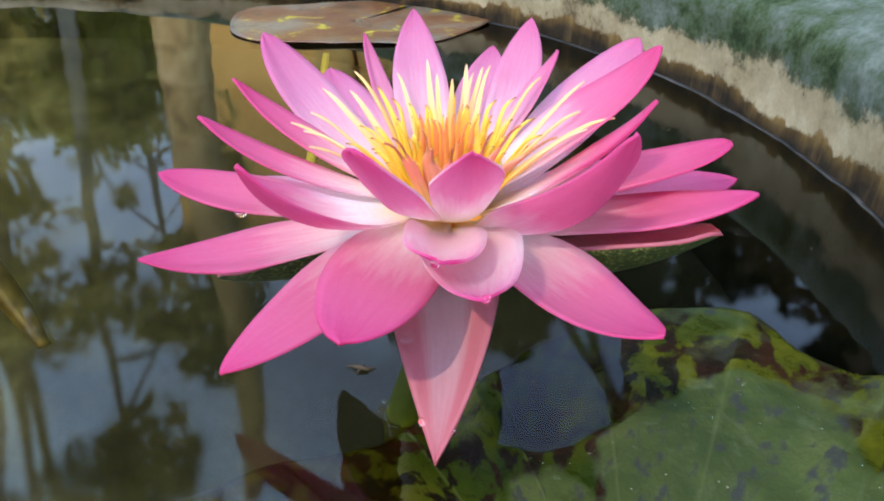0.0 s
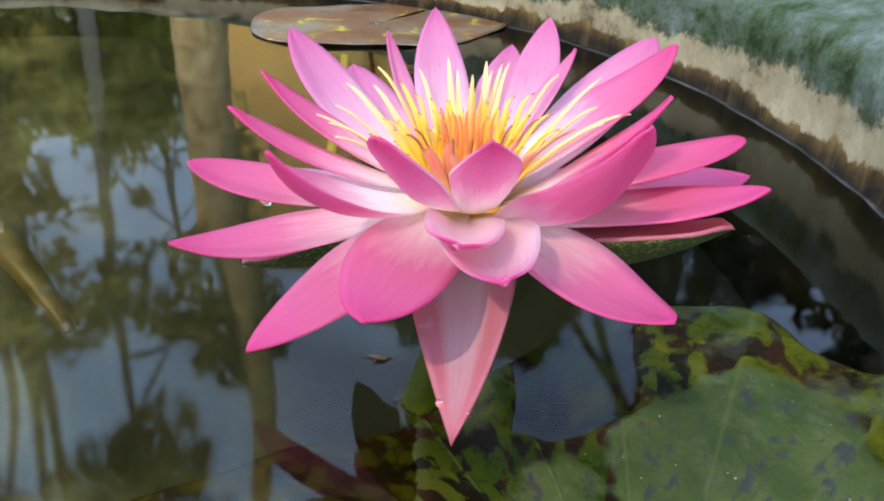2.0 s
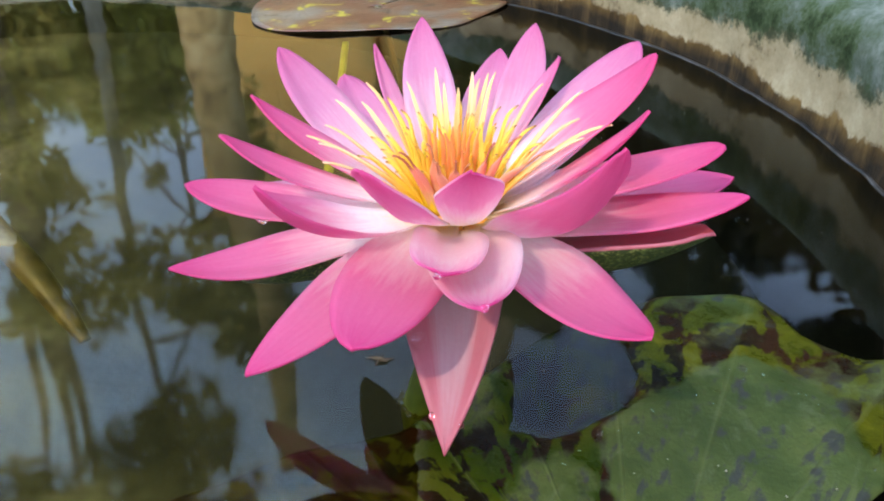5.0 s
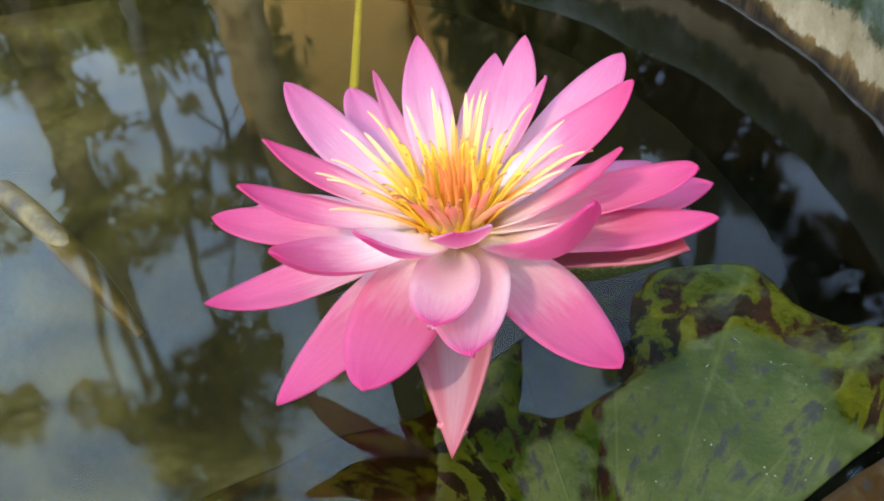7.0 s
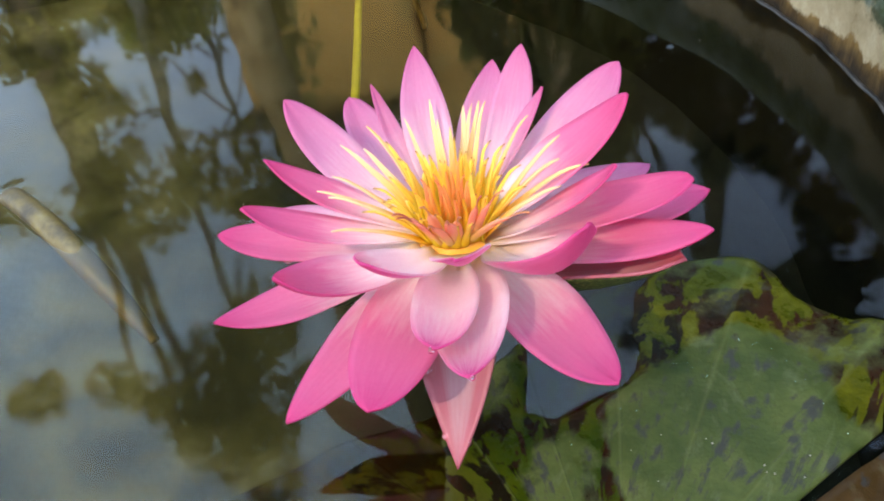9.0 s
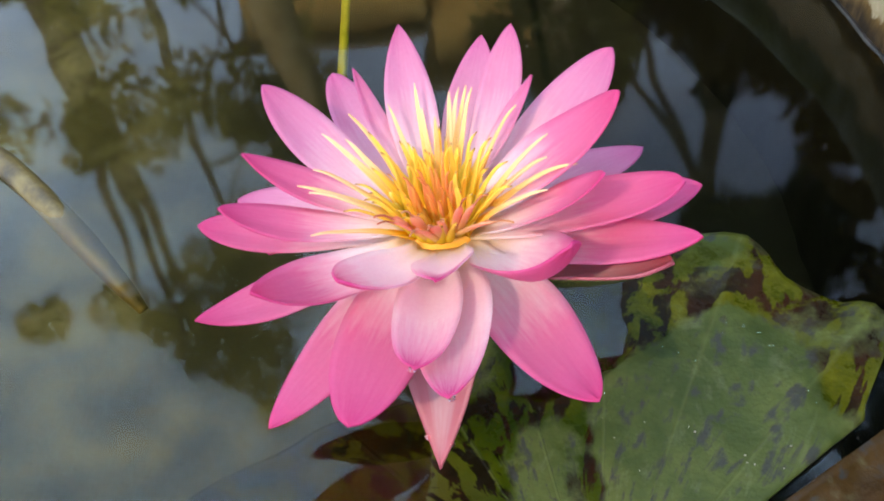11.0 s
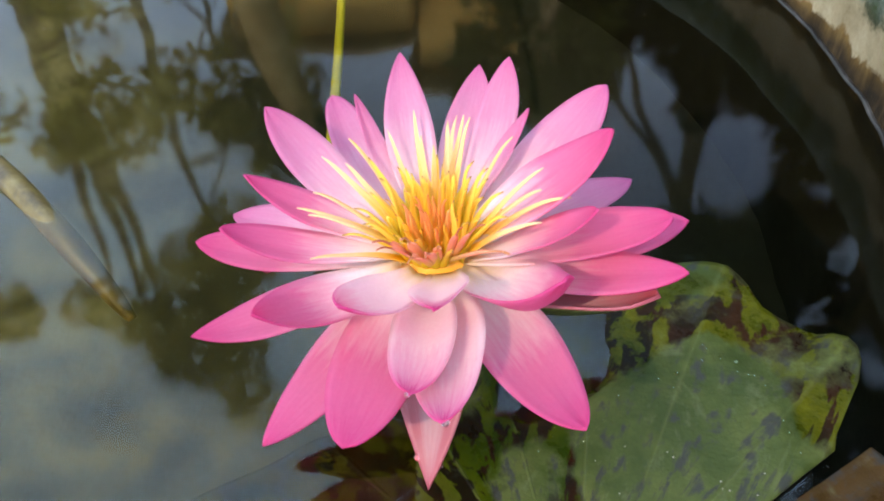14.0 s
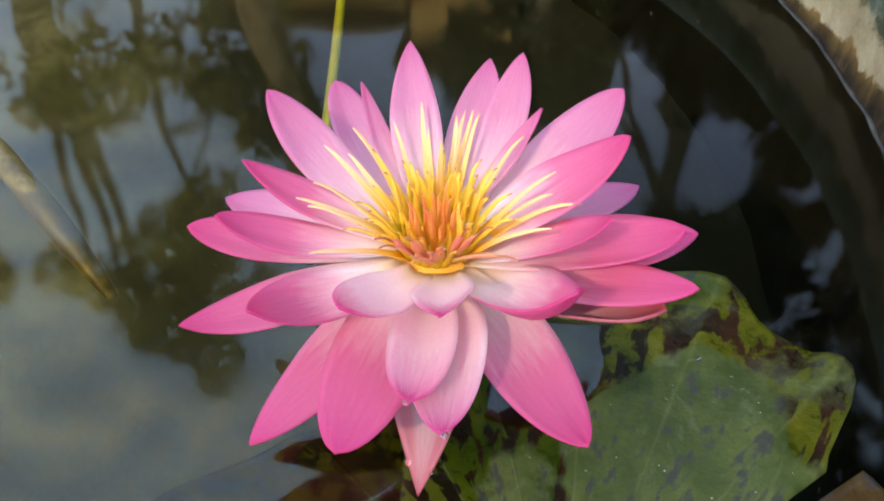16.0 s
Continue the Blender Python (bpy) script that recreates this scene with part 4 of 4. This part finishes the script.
def leaf_cloud(bm, centre, radius, count, size, rng):
    for _ in range(count):
        while True:
            q = Vector((rng.uniform(-1, 1), rng.uniform(-1, 1), rng.uniform(-1, 1)))
            if q.length < 1:
                break
        p = centre + q * radius
        t = Vector((rng.gauss(0, 1), rng.gauss(0, 1), rng.gauss(-0.4, 0.6))).normalized()
        s = t.cross(Vector((rng.gauss(0, 1), rng.gauss(0, 1), rng.gauss(0, 1)))).normalized()
        k = size * rng.uniform(0.6, 1.3)
        bm.faces.new([bm.verts.new(p + t * k * a + s * k * b) for a, b in ((-1, 0), (0, 0.42), (1, 0), (0, -0.42))])


SKY_GAPS = [
    (-39, 23.5, 2.8), (-31.3, 19.7, 1.2), (-28.8, 21.5, 0.8), (-24.5, 20.5, 0.9), (-22.5, 24, 2.0), (-28, 24.5, 1.0), (-30.5, 26, 0.8),
    (-45, 36, 6.5), (-37, 36, 3.4), (-33.5, 37.5, 2.0), (-29.5, 33, 1.2), (-25, 39.5, 1.2), (-30.5, 35.5, 1.0), (-26.5, 35.5, 1.4), (-50, 48, 7), (-12, 41, 5), (0, 43, 7), (10, 42, 4),
    (22, 37, 3.0), (28, 30, 2.0), (12.3, 37, 2.6), (-11, 29.5, 1.5), (12.8, 31.8, 1.2), (210.5, 45.1, 9.0),
]


def build_tree(az, dist, radius, height, lean, bark, clumps, leaf, seed, label, limbs=5):
    rng = random.Random(seed)
    foot = direction(az, 0) * dist + Vector((0, 0, -0.3))
    top = foot + Vector((lean, 0, height))
    tree = new("tree")
    tree.location = foot
    tagged(tree, label, "tree", group="trees round the tank")
    shift = Matrix.Translation(foot).inverted()
    line = spine([foot, foot.lerp(top, 0.35) + Vector((rng.uniform(-0.1, 0.1), 0, 0)), foot.lerp(top, 0.7) + Vector((rng.uniform(-0.15, 0.15), 0, 0)), top], 8)
    bm = tube(line, [radius * (1 - 0.6 * i / len(line)) for i in range(len(line))], 12)
    bmesh.ops.transform(bm, matrix=shift, verts=bm.verts)
    part("trunk", bm, bark, tree)
    crown = bmesh.new()
    for n, (caz, cel, size, count) in enumerate(clumps):
        c = direction(caz, cel) * dist / max(math.cos(radians(cel)), 0.3)
        if n < limbs:
            a = line[int(len(line) * rng.uniform(0.45, 0.9))]
            bm = tube(spine([a, a.lerp(c, 0.5) + Vector((0, 0, 0.15)), c], 6), list(np.linspace(radius * 0.35, radius * 0.08, 13)), 7)
            bmesh.ops.transform(bm, matrix=shift, verts=bm.verts)
            part("limb", bm, bark, tree)
        leaf_cloud(crown, c, size, count, 0.085, rng)
    bmesh.ops.transform(crown, matrix=shift, verts=crown.verts)
    part("crown", crown, leaf, tree, smooth=False)
    return tree


def clumps_between(az0, az1, el0, el1, number, rng, dist, fill=1.0):
    out = []
    while len(out) < number:
        az, el = rng.uniform(az0, az1), rng.uniform(el0, el1)
        if any(math.hypot((az - a) * math.cos(radians(el)), el - e) < r + 1.3 for a, e, r in SKY_GAPS):
            continue
        out.append((az, el, dist * rng.choice((0.018, 0.025, 0.035, 0.045)), int(rng.choice((25, 45, 70)) * fill)))
    return out


def block(x0, x1, y0, y1, z0, z1, edge=0.03):
    bm = bmesh.new()
    mid = Matrix.Translation(((x0 + x1) / 2, (y0 + y1) / 2, (z0 + z1) / 2))
    bmesh.ops.create_cube(bm, size=1, matrix=mid @ Matrix.Diagonal((x1 - x0, y1 - y0, z1 - z0, 1)))
    bmesh.ops.bevel(bm, geom=list(bm.edges), offset=edge, affect="EDGES")
    return bm


def build_house():
    """An ochre house behind the trees, with a taller wing."""
    house = new("house")
    house.location = (-1.7, 9.0, -0.3)
    tagged(house, "sunlit ochre-walled house with a brown roof behind the trees", "house")
    part("wall", block(-1.95, 0.45, 0, 3, 0, 5.25), OCHRE, house, smooth=False)
    part("roof", block(-2.2, 0.5, -0.3, 3.3, 5.25, 5.45, 0.06), BARK, house, smooth=False)
    part("wing_wall", block(0.5, 1.95, 0.3, 3.3, 0, 6.2), OCHRE, house, smooth=False)
    part("wing_roof", block(0.3, 2.2, 0.0, 3.6, 6.2, 6.42, 0.06), BARK, house, smooth=False)


build_house()
rng = random.Random(11)
build_tree(-19.5, 5.0, 0.22, 5.5, 0.0, BARK_WARM, clumps_between(-26, -12, 31, 38, 20, rng, 5), LEAF, 1, "broad brown tree trunk behind the tank", 3)
CROWN = [(-41.5, 42.5), (-39.5, 45), (-38, 48), (-36, 46), (-36.5, 50.5), (-34, 49), (-33.5, 53), (-32, 46.5), (-31, 50), (-30, 43.5), (-28, 41), (-34.5, 43), (-43, 41)]
build_tree(-34.3, 6.0, 0.22, 4.0, -0.40, BARK, [(a, e, 0.26 + 0.09 * (n % 4), 110 + 70 * (n % 4)) for n, (a, e) in enumerate(CROWN)] + clumps_between(-44, -30, 8, 42, 120, rng, 6, 0.45) + clumps_between(-34, -23, 38, 48, 36, rng, 6, 0.4), LEAF_OLIVE, 2, "leaning tree with olive green leaves", 3)
build_tree(-24.6, 7.0, 0.06, 4.0, 0.1, BARK_PALE, clumps_between(-33, -22, 8, 19, 110, rng, 7), LEAF_SUN, 3, "thin pale tree with sunlight painted into its yellow-green leaves")
build_tree(-26.4, 6.6, 0.075, 6.4, -0.5, BARK_PALE, clumps_between(-32, -17, 18, 38, 115, rng, 6.6, 0.4) + [(-48.5, 39, 0.3, 200)], LEAF_OLIVE, 4, "thin pale-barked tree with olive leaves", 7)
build_tree(5.0, 6.0, 0.20, 5.5, -0.2, BARK, clumps_between(-4, 10, 8, 36, 200, rng, 6), LEAF, 5, "brown-trunked tree with a dense dark crown")
build_tree(16.0, 6.5, 0.20, 7.0, 0.3, BARK_DARK, clumps_between(3, 28, 8, 48, 620, rng, 6.5), LEAF_SHADE, 6, "tall tree with shade painted into its dense dark crown")
build_tree(36.0, 6.0, 0.22, 7.0, 0.2, BARK_DARK, clumps_between(24, 60, 8, 56, 800, rng, 6) + clumps_between(20, 75, 52, 70, 130, rng, 6), LEAF_SHADE, 7, "tall tree with shade painted into its dense dark green crown")
build_tree(-54.0, 6.0, 0.20, 5.0, -0.2, BARK, clumps_between(-70, -44, 8, 33, 120, rng, 6), LEAF_OLIVE, 8, "dark leafy tree at the edge of the garden")


# unseen trees added behind the viewer to block sky light, clear of the sun
def unseen_canopy(az0, az1, number, seed, top=60):
    rng = random.Random(seed)
    return [(az, el, size * 3.0, count) for az, el, size, count in clumps_between(az0, az1, 14, top, number, rng, 7, 1.7)]


build_tree(128, 7.0, 0.22, 7.0, 0.2, BARK, unseen_canopy(68, 160, 170, 41), LEAF, 9, "unseen leafy tree added behind the viewer to block sky light")
build_tree(186, 7.0, 0.24, 7.0, -0.2, BARK, unseen_canopy(150, 222, 150, 42), LEAF, 10, "unseen leafy tree added behind the viewer to block sky light")
build_tree(262, 7.0, 0.22, 7.0, 0.1, BARK, unseen_canopy(222, 288, 90, 43, 42), LEAF, 11, "unseen leafy tree added behind the viewer to block sky light")


# ---- small things ----
def drop(place, radius, squash, label):
    bm = bmesh.new()
    bmesh.ops.create_icosphere(bm, subdivisions=3, radius=radius, matrix=Matrix.Diagonal((1, 1, squash, 1)))
    ob = part("water_drop", bm, DROP)
    ob.location = place
    ob.visible_shadow = False
    return tagged(ob, label, "water drop", group="water drops on the flower")


drop((-0.0475, 0.0062, 0.0634), 0.0017, 0.75, "clear water drop hanging under a pink petal")
drop((-0.0027, -0.0312, 0.0516), 0.0021, 1.3, "clear water drop on the pink sepal")

drop((0.0031, -0.0526, 0.0842), 0.0008, 0.9, "tiny clear water drop on a curled pink petal tip")
drop((0.0120, -0.0578, 0.0806), 0.0009, 0.9, "tiny clear water drop on a curled pink petal tip")
drop((0.0012, -0.0462, 0.0424), 0.0008, 1.2, "clear water drop on the pink sepal")
drop((0.0078, -0.0478, 0.0412), 0.0007, 1.2, "clear water drop on the pink sepal")


def floating_bits():
    """Dust, seeds and bubbles on the water and the pad."""
    rng = random.Random(21)
    bm = bmesh.new()
    for _ in range(70):
        x, y = rng.uniform(-0.30, 0.19), rng.uniform(-0.10, 0.36)
        r = rng.uniform(0.0002, 0.00045)
        bmesh.ops.create_icosphere(bm, subdivisions=1, radius=r, matrix=Matrix.Translation((x, y, 0.0004)) @ Matrix.Diagonal((1, rng.uniform(0.5, 1), 0.6, 1)))
    tagged(part("floating_dust", bm, DUST), "pale specks of dust and pollen on the water", "dust", kind="stuff")
    bm = bmesh.new()
    for _ in range(22):
        k = rng.uniform(0, 1)
        x, y = 0.088 + rng.gauss(0, 0.022), -0.02 - 0.06 * k + rng.gauss(0, 0.015)
        r = rng.uniform(0.0002, 0.0004)
        bmesh.ops.create_icosphere(bm, subdivisions=1, radius=r, matrix=Matrix.Translation((x, y, pad_height(x, y) + 0.0007)))
    tagged(part("pad_specks", bm, DUST), "pale grains lying on the lily pad", "dust", kind="stuff")


DUST = plain("pale_dust", [(0.3, (0.10, 0.09, 0.06)), (0.7, (0.28, 0.26, 0.20))], 300.0, 0.5)
floating_bits()


def floating_seed():
    """A dark floating seed with two wings and fine hairs, one thing."""
    seed = new("floating_seed")
    seed.location = (-0.0205, 0.0237, 0.0)
    tagged(seed, "small dark winged seed floating on the water", "seed")
    line = spine([(-0.003, 0.001, 0.0006), (0, 0, 0.001), (0.0028, -0.0008, 0.0006)], 8)
    part("body", tube(line, [0.0003 + 0.0005 * math.sin(math.pi * k / 16) for k in range(17)], 8), BARK_DARK, seed)
    for ends in (((-0.0048, 0.0010, 0.0004), (-0.001, 0.0008, 0.0009)), ((0.0048, 0.0009, 0.0004), (0.001, -0.0003, 0.0009)), ((0.001, 0.0026, 0.0004), (0.0003, 0.0, 0.0009)), ((-0.001, -0.003, 0.0004), (0.0, 0.0, 0.0009))):
        a, b = Vector(ends[0]), Vector(ends[1])
        part("wing", tube([a.lerp(b, k / 6) for k in range(7)], [0.00015 + 0.0004 * k / 6 for k in range(7)], 6), BARK_DARK, seed)


floating_seed()


def foam_ring():
    """Small bubbles where the flower stem meets the water."""
    rng = random.Random(8)
    for k in range(16):
        a = rng.uniform(0, 2 * math.pi)
        r = rng.uniform(0.0062, 0.0082)
        size = rng.uniform(0.0005, 0.0011)
        bm = bmesh.new()
        bmesh.ops.create_icosphere(bm, subdivisions=2, radius=size)
        ob = part("bubble", bm, DROP)
        ob.location = (-0.005 + math.cos(a) * r, 0.004 + math.sin(a) * r, size * 0.2)
        ob.visible_shadow = False
        tagged(ob, "tiny clear bubble on the water beside the stem", "bubble", group="bubbles round the stem")


foam_ring()


def water_beads():
    """Beads of water along the wet margin of the lily pad."""
    rng = random.Random(77)
    bm = bmesh.new()
    for _ in range(46):
        x = rng.choice((rng.gauss(0.104, 0.014), rng.gauss(0.05, 0.012)))
        y = float(np.interp(x, (0.037, 0.062, 0.099, 0.116, 0.124), (-0.010, 0.004, 0.0245, 0.009, -0.026))) - abs(rng.gauss(0, 0.006)) - 0.002
        r = rng.uniform(0.00025, 0.0007)
        bmesh.ops.create_icosphere(bm, subdivisions=2, radius=r, matrix=Matrix.Translation((x, y, pad_height(x, y) + 0.0005)) @ Matrix.Diagonal((rng.uniform(1, 1.8), 1, 0.6, 1)))
    ob = part("water_beads", bm, DROP)
    ob.visible_shadow = False
    tagged(ob, "small glinting beads of water on the lily pad", "water drops", kind="stuff")


water_beads()
